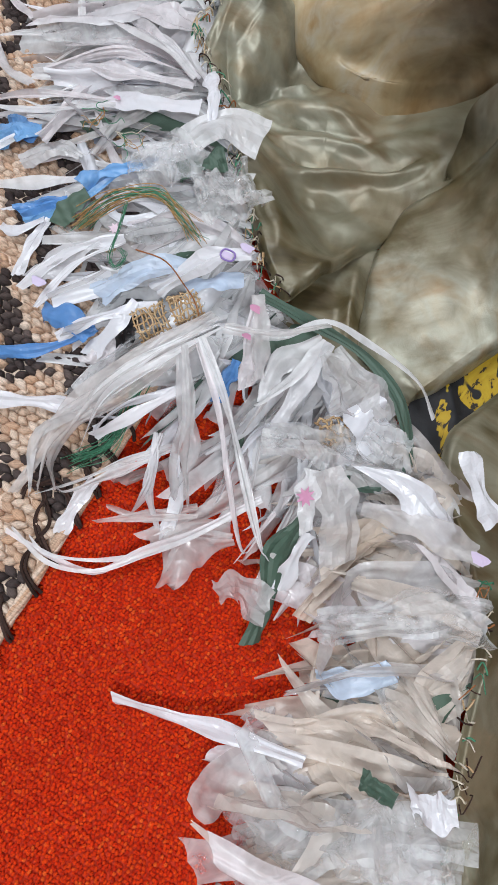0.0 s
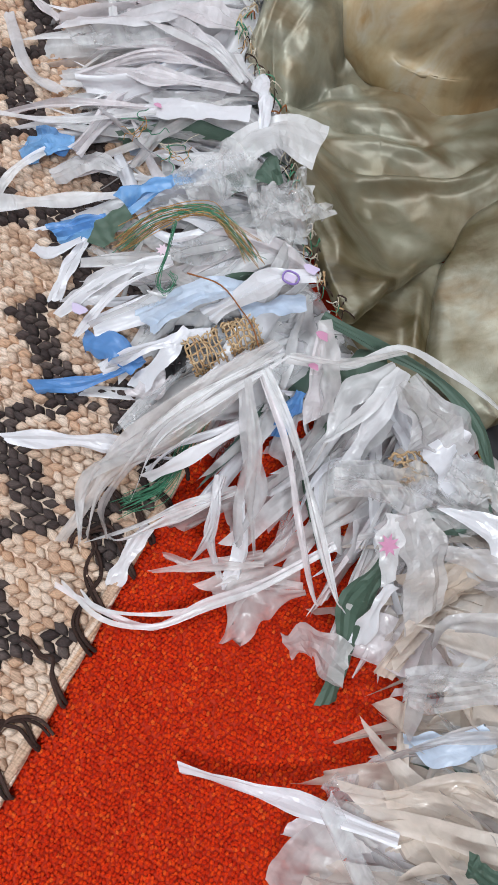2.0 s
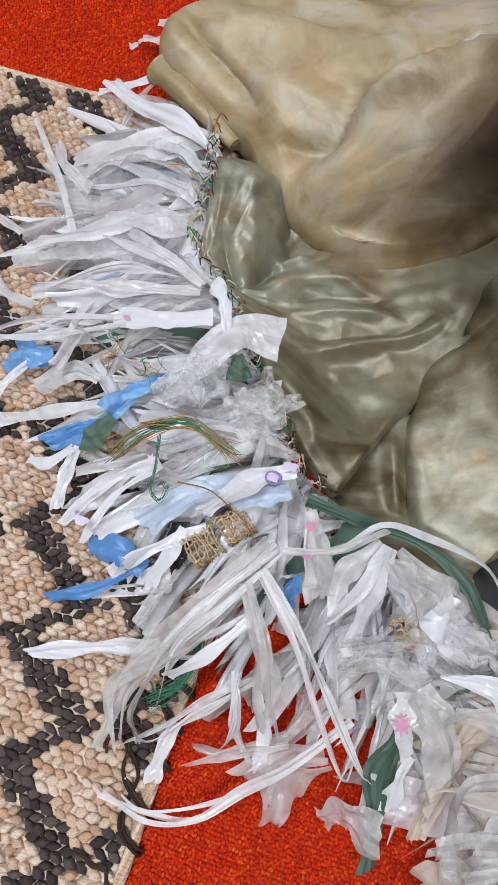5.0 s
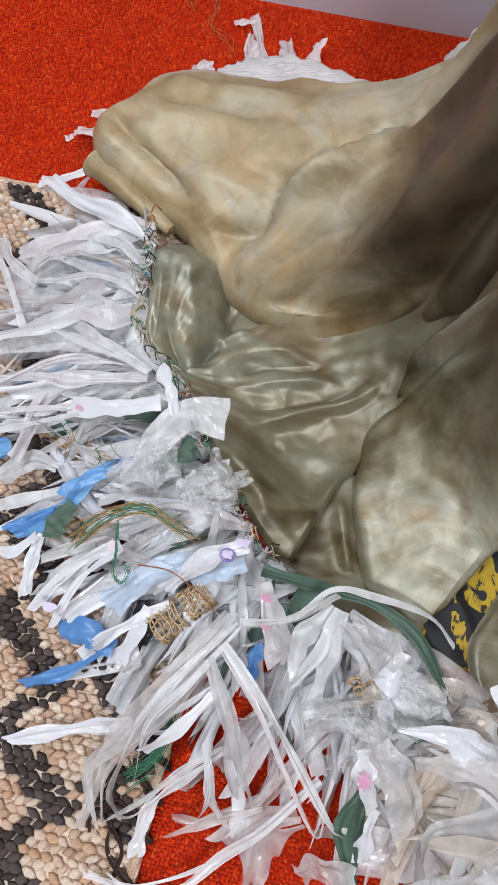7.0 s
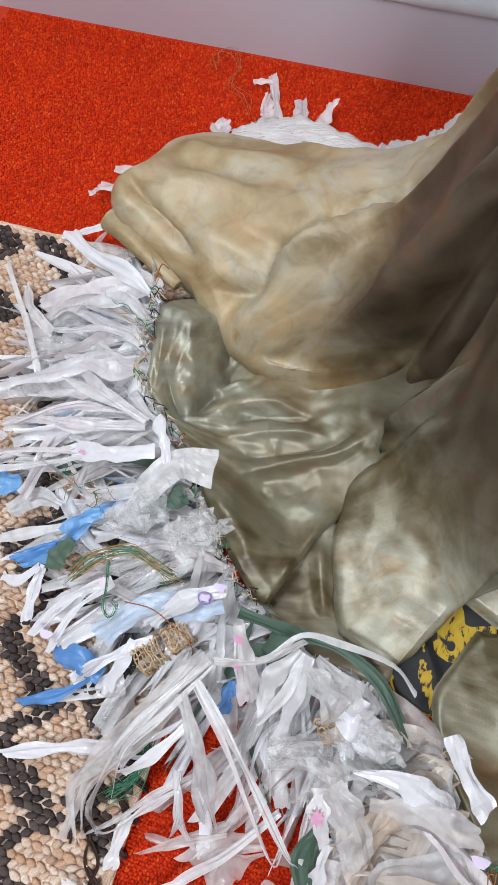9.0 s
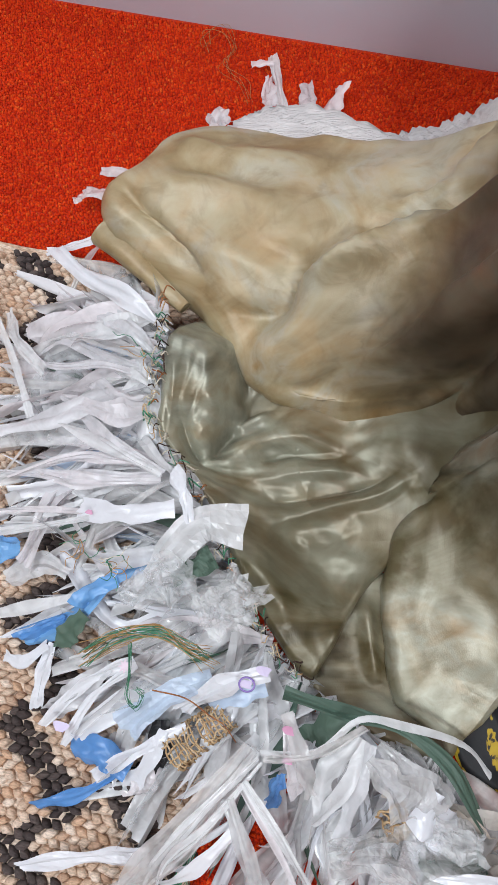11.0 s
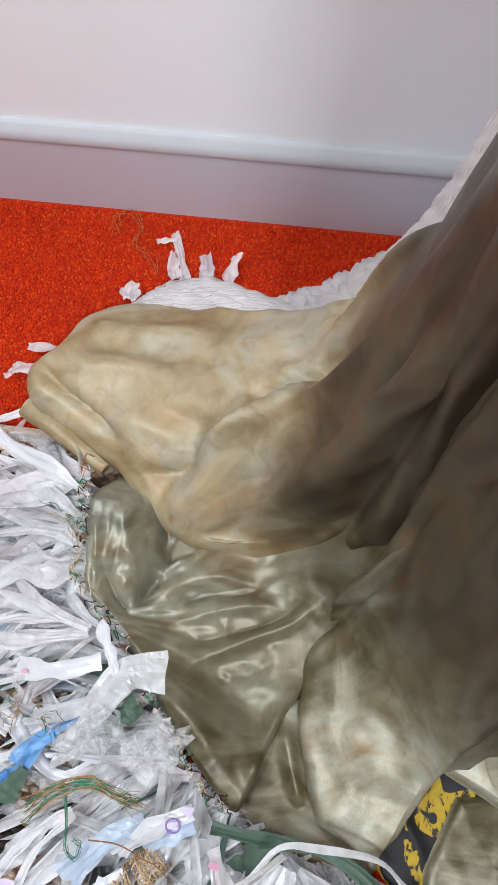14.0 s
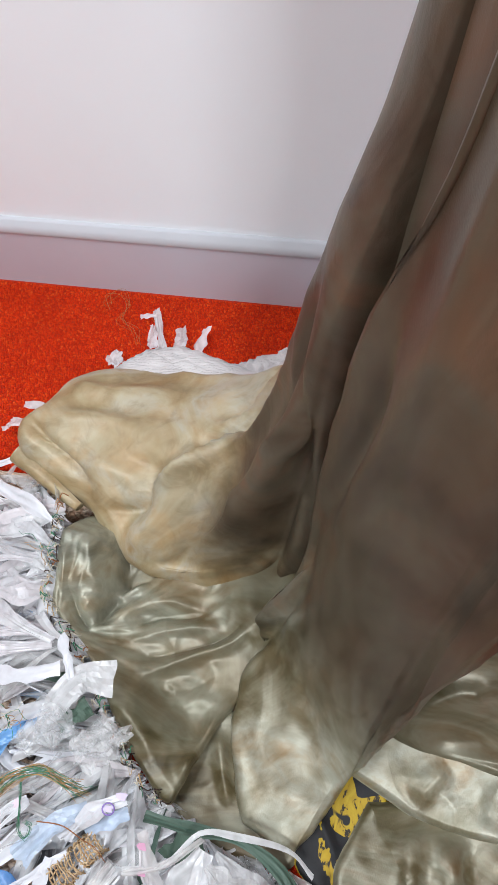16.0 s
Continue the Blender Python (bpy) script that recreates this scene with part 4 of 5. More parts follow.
def fringe_rows(seam, ways, count, reach, rng, mix, lift, singles, first):
    """Strips sewn along a seam, in layers, the upper ones as objects of their own."""
    s = spline(seam, 200)
    w = spline([(*a, 0) for a in ways], 200)
    rest = {}
    for k in range(count):
        layer = k / count
        i = rng.integers(first, 198)
        root = s[i] * (1, 1, 0.35 + 0.65 * layer) + rng.normal(0, 0.004, 3)
        root[2] = max((root[2] - 0.010) * (0.6 if root[0] > 0.12 and root[1] > 0.30 else 1.0), 0.012)
        d = w[i] / np.linalg.norm(w[i])
        a = max(-0.95, min(0.95, rng.normal(0, 0.52)))
        d = np.array([d[0] * math.cos(a) - d[1] * math.sin(a), d[0] * math.sin(a) + d[1] * math.cos(a), 0])
        side = np.array([-d[1], d[0], 0])
        L = reach * rng.uniform(0.5, 1.2) * (1 - 0.2 * layer)
        bow = rng.normal(0, 0.03)
        end_z = 0.008 + lift * layer * rng.uniform(0.2, 1.0)
        hump = root[2] * rng.uniform(0.75, 1.12) + rng.uniform(0, 0.012)
        line = [root, root + d * L * 0.25 + side * bow * 0.4 + (0, 0, 0), root + d * L * 0.6 + side * bow, root + d * L + side * bow * rng.uniform(-0.5, 1.6)]
        line[1][2], line[2][2], line[3][2] = hump, hump * 0.55 + end_z * 0.45, end_z
        m, wide, more = mix(rng)
        v, f = ribbon_mesh(line, wide, rng, twist=rng.normal(0, 1.5), turn=rng.normal(0, 0.7), taper=rng.uniform(0.12, 0.35), cup=rng.uniform(-0.8, 0.9), crumple=rng.uniform(0.2, 0.65), slant=rng.uniform(-1.2, 1.2), point=rng.choice((0.0, 0.35, 0.6, 0.8, 0.9)), **more)
        if k >= count - singles:
            mesh_object("strip", v, f, m, fringe, smooth=k % 3 != 0)
        else:
            rest.setdefault(m, ([], []))
            vs, fs = rest[m]
            base = len(vs)
            vs.extend(v)
            fs.extend([tuple(base + q for q in quad) for quad in f])
    for m, (vs, fs) in rest.items():
        tagged(mesh_object("strip_layer", vs, fs, m, fringe, "deeper layer of plastic strips"), kind="stuff")


def west_mix(rng):
    r = rng.random()
    m = MILK if r < 0.50 else WHITE if r < 0.66 else HAZE if r < 0.87 else CLEAR if r < 0.965 else PALE_BLUE if r < 0.98 else LEAF
    return m, (rng.uniform(0.005, 0.014) if rng.random() < 0.35 else rng.uniform(0.014, 0.032)) * (1.3 if m is CLEAR else 1), {}


def east_mix(rng):
    r = rng.random()
    m = SMOKE if r < 0.72 else HAZE if r < 0.79 else MILK if r < 0.86 else CLEAR if r < 0.955 else WHITE if r < 0.97 else LEAF
    return m, rng.uniform(0.012, 0.044) * (0.45 if m in (WHITE, LEAF) else 1), {}


fringe_rows(SEAM_WEST, WEST_WAY, 390, 0.20, np.random.default_rng(21), west_mix, 0.055, 190, 24)
fringe_rows(SEAM_EAST, EAST_WAY, 260, 0.152, np.random.default_rng(33), east_mix, 0.055, 120, 10)


def motif_star(name, at, size, material):
    pts = [(0, 0, 0)]
    for k in range(16):
        a, r = k / 16 * 2 * math.pi + 0.2, size if k % 2 == 0 else size * 0.5
        pts.append((r * math.cos(a), r * math.sin(a) * 1.15, 0.0004 * (k % 3)))
    v = [np.array(at) + np.array(p) for p in pts]
    return mesh_object(name, v, [(0, 1 + k, 1 + (k + 1) % 16) for k in range(16)], material, fringe, "printed star")


def motif_ring(name, at, size, material):
    pts = [np.array(at) + (size * math.cos(a), size * 0.85 * math.sin(a), 0.0006 * math.sin(3 * a)) for a in np.linspace(0, 2 * math.pi, 20)]
    v, f = tube_mesh(pts, 0.0009, 5)
    mesh_object(name, v, f, material, fringe, "printed ring")
    return motif_blot(name, np.array(at) - (0, 0, 0.0006), size * 0.8, LILAC)


def motif_blot(name, at, size, material):
    pts = [(0, 0, 0.0003)] + [(size * (1 + 0.3 * math.sin(3 * a + size * 900)) * math.cos(a), size * (0.8 + 0.2 * math.cos(2 * a)) * math.sin(a), 0) for a in np.linspace(0, 2 * math.pi, 14, endpoint=False)]
    return mesh_object(name, [np.array(at) + np.array(p) for p in pts], [(0, 1 + k, 1 + (k + 1) % 14) for k in range(14)], material, fringe, "printed patch")


# strips that stand out, one by one
strip("strip", [(-0.025, 0.466, 0.055), (0.001, 0.499, 0.085), (0.026, 0.534, 0.095), (0.065, 0.542, 0.088)], 0.036, MILK, None, "broad white flag-like strip", 1, taper=0.35, twist=0, turn=0, cup=0.1, crumple=0.2, slant=-0.1)
strip("strip", [(0.017, 0.528, 0.09), (0.005, 0.554, 0.1), (-0.014, 0.579, 0.092)], 0.013, WHITE, None, "", 2, twist=0.4, cup=0.3, crumple=0.3)
strip("strip", [(-0.003, 0.543, 0.09), (-0.048, 0.528, 0.085), (-0.097, 0.526, 0.065)], 0.021, WHITE, None, "white printed strip", 3, twist=0, turn=0, cup=0.1, slant=0.1, taper=0.8, crumple=0.3)
strip("strip", [(0.115, 0.425, 0.098), (0.087, 0.41, 0.092), (0.064, 0.391, 0.07), (0.045, 0.373, 0.05)], 0.017, WHITE, None, "white strip with a purple ring print", 4, twist=0.3, cup=0.2, taper=0.9, crumple=0.3)
strip("strip", [(0.067, 0.408, 0.066), (0.033, 0.384, 0.066), (-0.003, 0.345, 0.045)], 0.032, PALE_BLUE, None, "pale blue film strip", 5, taper=0.7, cup=0.2, crumple=0.3)
strip("strip", [(0.116, 0.411, 0.075), (0.092, 0.397, 0.072), (0.069, 0.385, 0.06)], 0.015, PALE_BLUE, None, "pale blue film strip", 6, taper=0.8, cup=0.2, crumple=0.3)
strip("strip", [(-0.011, 0.499, 0.06), (-0.052, 0.466, 0.055), (-0.083, 0.421, 0.035), (-0.129, 0.395, 0.016)], 0.018, BLUE, None, "bright blue film strip", 7, twist=0.5, crumple=0.3)
strip("strip", [(0.011, 0.32, 0.035), (-0.021, 0.284, 0.025), (-0.066, 0.258, 0.014)], 0.013, BLUE, None, "bright blue film strip", 8, twist=0.6, crumple=0.3)
strip("strip", [(0.012, 0.31, 0.035), (-0.02, 0.318, 0.032), (-0.048, 0.315, 0.02)], 0.024, BLUE, None, "bright blue film strip", 9, twist=0.3, taper=0.8, crumple=0.3)
strip("strip", [(-0.151, 0.477, 0.04), (-0.182, 0.467, 0.03), (-0.202, 0.454, 0.015)], 0.02, BLUE, None, "bright blue film strip", 10, twist=0.3, taper=0.8, crumple=0.3)
strip("strip", [(-0.157, 0.475, 0.03), (-0.18, 0.477, 0.03), (-0.198, 0.477, 0.02)], 0.02, BLUE, None, "bright blue film strip", 11, twist=0.3, taper=0.8, crumple=0.3)
strip("strip", [(-0.042, 0.469, 0.06), (-0.065, 0.455, 0.055), (-0.077, 0.437, 0.05)], 0.017, BLUE, None, "bright blue film strip", 12, twist=0.3, taper=0.8, crumple=0.3)
strip("strip", [(-0.087, 0.424, 0.035), (-0.105, 0.411, 0.03), (-0.127, 0.393, 0.02)], 0.018, BLUE, None, "bright blue film strip", 13, twist=0.3, taper=0.6, crumple=0.3)
strip("strip", [(0.055, 0.361, 0.055), (0.009, 0.323, 0.045), (-0.018, 0.296, 0.026)], 0.013, WHITE, None, "", 14, twist=0.3, taper=0.8, crumple=0.3)
strip("strip", [(0.036, 0.354, 0.055), (0.029, 0.324, 0.045), (0.014, 0.296, 0.022)], 0.014, WHITE, None, "", 15, twist=0.3, taper=0.6, crumple=0.3)
strip("strip", [(0.03, 0.32, 0.03), (0.027, 0.301, 0.028), (0.021, 0.289, 0.02)], 0.022, MILK, None, "", 16, taper=0.8, crumple=0.3)
strip("strip", [(0.05, 0.25, 0.034), (0.002, 0.236, 0.024), (-0.064, 0.208, 0.013)], 0.015, WHITE, None, "white strip lying over the rug", 17, taper=0.8, twist=0.2, cup=0.2, slant=0.5, crumple=0.3)
strip("strip", [(0.114, 0.363, 0.085), (0.079, 0.302, 0.08), (0.05, 0.244, 0.055), (0.037, 0.205, 0.034), (0.033, 0.153, 0.012)], 0.022, HAZE, None, "", 18, 3, taper=0.35, cup=0.25, crumple=0.4)
strip("strip", [(0.111, 0.342, 0.08), (0.078, 0.272, 0.07), (0.041, 0.216, 0.04), (0.033, 0.167, 0.014)], 0.02, HAZE, None, "", 19, 2, taper=0.4, cup=0.5, crumple=0.5)
strip("strip", [(0.124, 0.356, 0.088), (0.092, 0.307, 0.086), (0.063, 0.262, 0.07), (0.048, 0.224, 0.045)], 0.012, MILK, None, "", 20, 2, taper=0.5, cup=0.25, crumple=0.3)
strip("strip", [(0.119, 0.304, 0.06), (0.087, 0.261, 0.05), (0.057, 0.234, 0.026)], 0.015, WHITE, None, "", 21, 3, taper=0.6, twist=0.3, crumple=0.3)
strip("strip", [(0.136, 0.253, 0.05), (0.102, 0.217, 0.036), (0.073, 0.184, 0.022), (0.049, 0.166, 0.012)], 0.01, MILK, None, "", 22, 2, taper=0.7, crumple=0.3)
strip("strip", [(0.084, 0.199, 0.024), (0.08, 0.173, 0.02), (0.079, 0.144, 0.01)], 0.012, WHITE, None, "", 23, taper=0.8, twist=0.2, crumple=0.3)
strip("strip", [(0.222, 0.249, 0.05), (0.186, 0.199, 0.032), (0.157, 0.163, 0.016), (0.123, 0.137, 0.013), (0.083, 0.126, 0.014), (0.03, 0.117, 0.016)], 0.008, MILK, None, "long narrow strip trailing over the carpet", 24, 3, taper=0.9, twist=1.5, cup=0.25, along=26)
strip("strip", [(0.12, 0.255, 0.06), (0.133, 0.218, 0.04), (0.138, 0.175, 0.011)], 0.016, MILK, None, "", 25, 2, taper=0.6, crumple=0.3)
strip("strip", [(0.142, 0.246, 0.06), (0.158, 0.215, 0.035), (0.164, 0.184, 0.018)], 0.011, WHITE, None, "", 26, taper=0.7, twist=0.9, crumple=0.3)
strip("strip", [(0.215, 0.212, 0.03), (0.182, 0.186, 0.022), (0.16, 0.157, 0.012)], 0.034, HAZE, None, "", 27, 3, taper=0.5, cup=0.1, slant=0.9, crumple=0.3)
strip("strip", [(0.178, 0.217, 0.03), (0.14, 0.19, 0.022), (0.102, 0.174, 0.012)], 0.024, HAZE, None, "", 28, 2, taper=0.5, cup=0.2, crumple=0.3)
strip("strip", [(0.113, 0.336, 0.09), (0.156, 0.297, 0.085), (0.195, 0.26, 0.066), (0.237, 0.213, 0.042), (0.262, 0.175, 0.02)], 0.014, MILK, None, "long crumpled white strip", 29, 2, taper=0.6, cup=0.25, twist=0.6, along=22)
strip("strip", [(0.104, 0.322, 0.09), (0.132, 0.282, 0.08), (0.145, 0.243, 0.06), (0.158, 0.205, 0.03)], 0.018, HAZE, None, "", 30, 3, taper=0.5, cup=0.5, crumple=0.3)
strip("strip", [(0.261, 0.252, 0.06), (0.255, 0.218, 0.045), (0.267, 0.179, 0.026), (0.272, 0.143, 0.014)], 0.019, LEAF, None, "dark green cloth strip", 31, taper=0.9, twist=0.8, crumple=0.3)
strip("strip", [(0.248, 0.283, 0.085), (0.255, 0.26, 0.082), (0.267, 0.238, 0.07)], 0.016, MILK, None, "white strip with a pink star print", 32, taper=0.9, twist=0, cup=0.05, crumple=0.08, turn=0, point=0.3)
strip("strip", [(0.27, 0.239, 0.068), (0.269, 0.22, 0.055), (0.272, 0.192, 0.03)], 0.014, WHITE, None, "", 33, taper=0.9, twist=0.3, crumple=0.3)
strip("strip", [(0.258, 0.288, 0.088), (0.283, 0.263, 0.08), (0.304, 0.227, 0.055)], 0.03, HAZE, None, "speckled translucent strip", 34, taper=0.6, twist=0.2, cup=0.2, crumple=0.15)
strip("strip", [(0.211, 0.378, 0.085), (0.243, 0.36, 0.088), (0.273, 0.346, 0.075)], 0.036, HAZE, None, "", 35, taper=0.3, twist=0, cup=0.1, slant=0, crumple=0.2)
strip("strip", [(0.257, 0.355, 0.082), (0.274, 0.344, 0.075), (0.295, 0.331, 0.055)], 0.038, WHITE, None, "broad white strip", 36, taper=0.95, twist=0, cup=0.1, slant=0.5, crumple=0.1)
strip("strip", [(0.198, 0.293, 0.066), (0.234, 0.309, 0.076), (0.272, 0.315, 0.075), (0.316, 0.327, 0.062)], 0.04, CLEAR, None, "crumpled clear wrapper", 37, taper=0.6, cup=0.5, crumple=0.9, along=24, across=9)
strip("strip", [(0.132, 0.411, 0.066), (0.184, 0.408, 0.068), (0.239, 0.406, 0.062), (0.286, 0.386, 0.055), (0.325, 0.345, 0.04)], 0.015, LEAF, None, "long dark green cloth strip", 38, taper=0.8, twist=0.4, along=22)
strip("strip", [(0.123, 0.359, 0.075), (0.169, 0.373, 0.082), (0.198, 0.406, 0.084), (0.235, 0.41, 0.078), (0.292, 0.407, 0.062), (0.322, 0.387, 0.05)], 0.0065, MILK, None, "narrow white strip curling over the green strip", 39, taper=0.9, twist=1.0, along=26)
strip("strip", [(0.139, 0.396, 0.086), (0.15, 0.36, 0.076), (0.163, 0.33, 0.05)], 0.013, MILK, None, "white strip with pink marks", 40, taper=0.8, twist=0.2, crumple=0.3)
strip("strip", [(0.145, 0.346, 0.06), (0.143, 0.312, 0.03)], 0.012, BLUE, None, "blue film strip", 41, taper=0.8, crumple=0.3)
strip("strip", [(0.207, 0.391, 0.08), (0.195, 0.353, 0.07), (0.184, 0.318, 0.05)], 0.026, MILK, None, "", 42, 3, taper=0.5, crumple=0.3)
strip("strip", [(0.218, 0.391, 0.08), (0.257, 0.368, 0.08), (0.285, 0.351, 0.07)], 0.03, HAZE, None, "", 43, taper=0.3, twist=0, crumple=0.2)
strip("strip", [(0.275, 0.305, 0.078), (0.32, 0.309, 0.078), (0.349, 0.301, 0.07), (0.376, 0.294, 0.055)], 0.024, WHITE, None, "white strip with a broad end", 44, taper=0.15, twist=0.2, slant=0.3, crumple=0.2)
strip("strip", [(0.299, 0.281, 0.06), (0.344, 0.288, 0.07), (0.396, 0.286, 0.08)], 0.022, HAZE, None, "", 45, taper=0.6, crumple=0.3)
strip("strip", [(0.345, 0.087, 0.055), (0.283, 0.074, 0.034), (0.243, 0.063, 0.018), (0.192, 0.051, 0.013)], 0.012, WHITE, None, "white strip lying out on the carpet", 46, taper=0.9, twist=0.8, cup=0.25, along=20)
strip("strip", [(-0.016, 1.065, 0.022), (-0.043, 1.137, 0.014), (-0.059, 1.176, 0.014)], 0.013, MILK, None, "", 47, taper=0.9, twist=0.6, crumple=0.3)
strip("strip", [(-0.053, 1.16, 0.016), (-0.084, 1.158, 0.012)], 0.009, MILK, None, "", 48, taper=0.9, crumple=0.3)
strip("strip", [(-0.039, 1.083, 0.022), (-0.048, 1.108, 0.018), (-0.054, 1.142, 0.012)], 0.019, MILK, None, "", 49, taper=0.9, crumple=0.3)
strip("strip", [(0.002, 1.082, 0.022), (0.003, 1.11, 0.018), (-0.006, 1.142, 0.012)], 0.021, MILK, None, "", 50, taper=0.7, crumple=0.3)
strip("strip", [(0.04, 1.072, 0.022), (0.038, 1.108, 0.018), (0.042, 1.135, 0.024)], 0.021, MILK, None, "", 51, taper=0.5, twist=0.8, crumple=0.3)
strip("strip", [(0.066, 1.049, 0.02), (0.084, 1.071, 0.012)], 0.015, MILK, None, "", 52, taper=0.9, crumple=0.3)
strip("strip", [(-0.088, 1.044, 0.022), (-0.112, 1.07, 0.012)], 0.026, MILK, None, "", 53, taper=0.9, crumple=0.3)
strip("strip", [(-0.156, 0.934, 0.04), (-0.192, 0.939, 0.03), (-0.225, 0.946, 0.016)], 0.013, MILK, None, "", 54, taper=0.9, twist=0.5, crumple=0.3)
strip("strip", [(-0.17, 0.894, 0.05), (-0.217, 0.904, 0.03), (-0.24, 0.904, 0.018)], 0.026, MILK, None, "", 55, taper=0.7, crumple=0.3)
strip("strip", [(-0.173, 0.838, 0.05), (-0.216, 0.827, 0.03), (-0.253, 0.821, 0.014)], 0.011, WHITE, None, "", 56, taper=0.7, crumple=0.3)
strip("strip", [(-0.148, 0.806, 0.035), (-0.146, 0.779, 0.055), (-0.13, 0.749, 0.06), (-0.102, 0.741, 0.055)], 0.012, MILK, None, "", 57, 1, taper=0.9, twist=0.8, crumple=0.3)
strip("strip", [(-0.176, 0.826, 0.05), (-0.196, 0.808, 0.03), (-0.205, 0.777, 0.016)], 0.008, HAZE, None, "", 58, taper=0.9, crumple=0.3)
strip("strip", [(-0.064, 0.692, 0.082), (-0.089, 0.705, 0.095), (-0.123, 0.724, 0.08), (-0.165, 0.738, 0.06)], 0.019, MILK, None, "pinkish white strip", 59, taper=0.5, twist=0.3, crumple=0.3)
strip("strip", [(-0.072, 0.752, 0.068), (-0.119, 0.729, 0.075), (-0.185, 0.71, 0.045), (-0.23, 0.694, 0.02)], 0.032, MILK, None, "", 60, 3, taper=0.4, crumple=0.3)
strip("strip", [(-0.062, 0.673, 0.075), (-0.112, 0.673, 0.085), (-0.168, 0.675, 0.06), (-0.213, 0.67, 0.03)], 0.022, MILK, None, "", 61, 2, taper=0.4, crumple=0.3)
strip("strip", [(-0.054, 0.642, 0.076), (-0.091, 0.628, 0.085), (-0.161, 0.645, 0.05)], 0.034, MILK, None, "", 62, 2, taper=0.4, crumple=0.3)
strip("strip", [(-0.024, 0.574, 0.084), (-0.064, 0.584, 0.095), (-0.126, 0.613, 0.07), (-0.159, 0.631, 0.045)], 0.015, MILK, None, "long milky strip", 63, 3, taper=0.5, cup=0.25, crumple=0.3)
strip("strip", [(-0.026, 0.572, 0.078), (-0.1, 0.553, 0.07), (-0.208, 0.543, 0.03)], 0.02, MILK, None, "", 64, 2, taper=0.4, cup=0.5, crumple=0.3)
strip("strip", [(-0.034, 0.584, 0.078), (-0.109, 0.581, 0.07), (-0.219, 0.573, 0.03)], 0.022, MILK, None, "", 65, 2, taper=0.4, cup=0.5, crumple=0.3)
strip("strip", [(-0.175, 0.594, 0.05), (-0.215, 0.653, 0.05), (-0.304, 0.757, 0.02)], 0.008, MILK, None, "", 66, taper=0.8, crumple=0.3)
strip("strip", [(-0.183, 0.657, 0.06), (-0.236, 0.695, 0.04), (-0.267, 0.734, 0.02)], 0.014, MILK, None, "", 67, taper=0.8, crumple=0.3)
strip("strip", [(-0.246, 0.603, 0.03), (-0.29, 0.619, 0.025), (-0.333, 0.646, 0.016)], 0.012, MILK, None, "", 68, taper=0.8, crumple=0.3)
strip("strip", [(-0.195, 0.524, 0.035), (-0.242, 0.536, 0.03), (-0.308, 0.596, 0.016)], 0.012, MILK, None, "", 69, taper=0.8, crumple=0.3)
strip("strip", [(-0.084, 0.521, 0.07), (-0.18, 0.499, 0.04), (-0.259, 0.47, 0.02)], 0.016, MILK, None, "", 70, 2, taper=0.6, cup=0.25, crumple=0.3)
strip("strip", [(-0.17, 0.476, 0.03), (-0.195, 0.427, 0.024), (-0.19, 0.381, 0.016)], 0.009, MILK, None, "", 71, taper=0.8, crumple=0.3)
strip("strip", [(-0.069, 0.45, 0.05), (-0.14, 0.419, 0.03), (-0.202, 0.392, 0.018)], 0.012, MILK, None, "", 72, taper=0.8, crumple=0.3)
strip("strip", [(-0.093, 0.464, 0.05), (-0.127, 0.468, 0.04), (-0.164, 0.447, 0.02)], 0.022, MILK, None, "", 73, taper=0.6, crumple=0.3)
strip("strip", [(-0.093, 0.399, 0.03), (-0.095, 0.368, 0.026), (-0.094, 0.337, 0.014)], 0.014, WHITE, None, "", 74, taper=0.8, crumple=0.3)
strip("strip", [(-0.098, 0.397, 0.03), (-0.117, 0.375, 0.024), (-0.141, 0.375, 0.014)], 0.012, WHITE, None, "", 75, taper=0.8, crumple=0.3)
strip("strip", [(-0.005, 0.403, 0.055), (-0.043, 0.362, 0.04), (-0.075, 0.315, 0.016)], 0.015, WHITE, None, "", 76, 2, taper=0.6, crumple=0.3)
strip("strip", [(-0.029, 0.394, 0.05), (-0.059, 0.357, 0.035), (-0.078, 0.337, 0.018)], 0.024, MILK, None, "", 77, taper=0.6, crumple=0.3)
strip("strip", [(0.137, 0.397, 0.09), (0.158, 0.364, 0.09), (0.172, 0.335, 0.07)], 0.014, HAZE, None, "", 78, taper=0.7, crumple=0.3)
strip("strip", [(0.126, 0.357, 0.09), (0.166, 0.371, 0.092), (0.203, 0.402, 0.09)], 0.007, HAZE, None, "", 79, taper=0.6, twist=0.8, crumple=0.3)

motif_star("print_motif", (0.2531, 0.2599, 0.0865), 0.008, PINK)
motif_ring("print_motif", (0.0992, 0.4111, 0.101), 0.0065, PURPLE)
motif_blot("print_motif", (-0.0838, 0.523, 0.076), 0.0035, PINK)
motif_blot("print_motif", (0.1108, 0.4247, 0.102), 0.006, LILAC)
motif_blot("print_motif", (0.1426, 0.3839, 0.09), 0.0055, PINK)
motif_blot("print_motif", (0.1463, 0.3603, 0.084), 0.004, PINK)
motif_blot("print_motif", (-0.0585, 0.3319, 0.04), 0.007, LILAC)
motif_star("print_motif", (-0.0099, 0.3984, 0.075), 0.006, PALE_PINK)
motif_blot("print_motif", (0.3867, 0.2733, 0.115), 0.007, LILAC)
YARN_LINE = [(-0.0521, 0.3968, 0.055), (-0.0223, 0.4211, 0.085), (0.014, 0.4356, 0.1), (0.0426, 0.4285, 0.098), (0.0606, 0.4233, 0.085)]
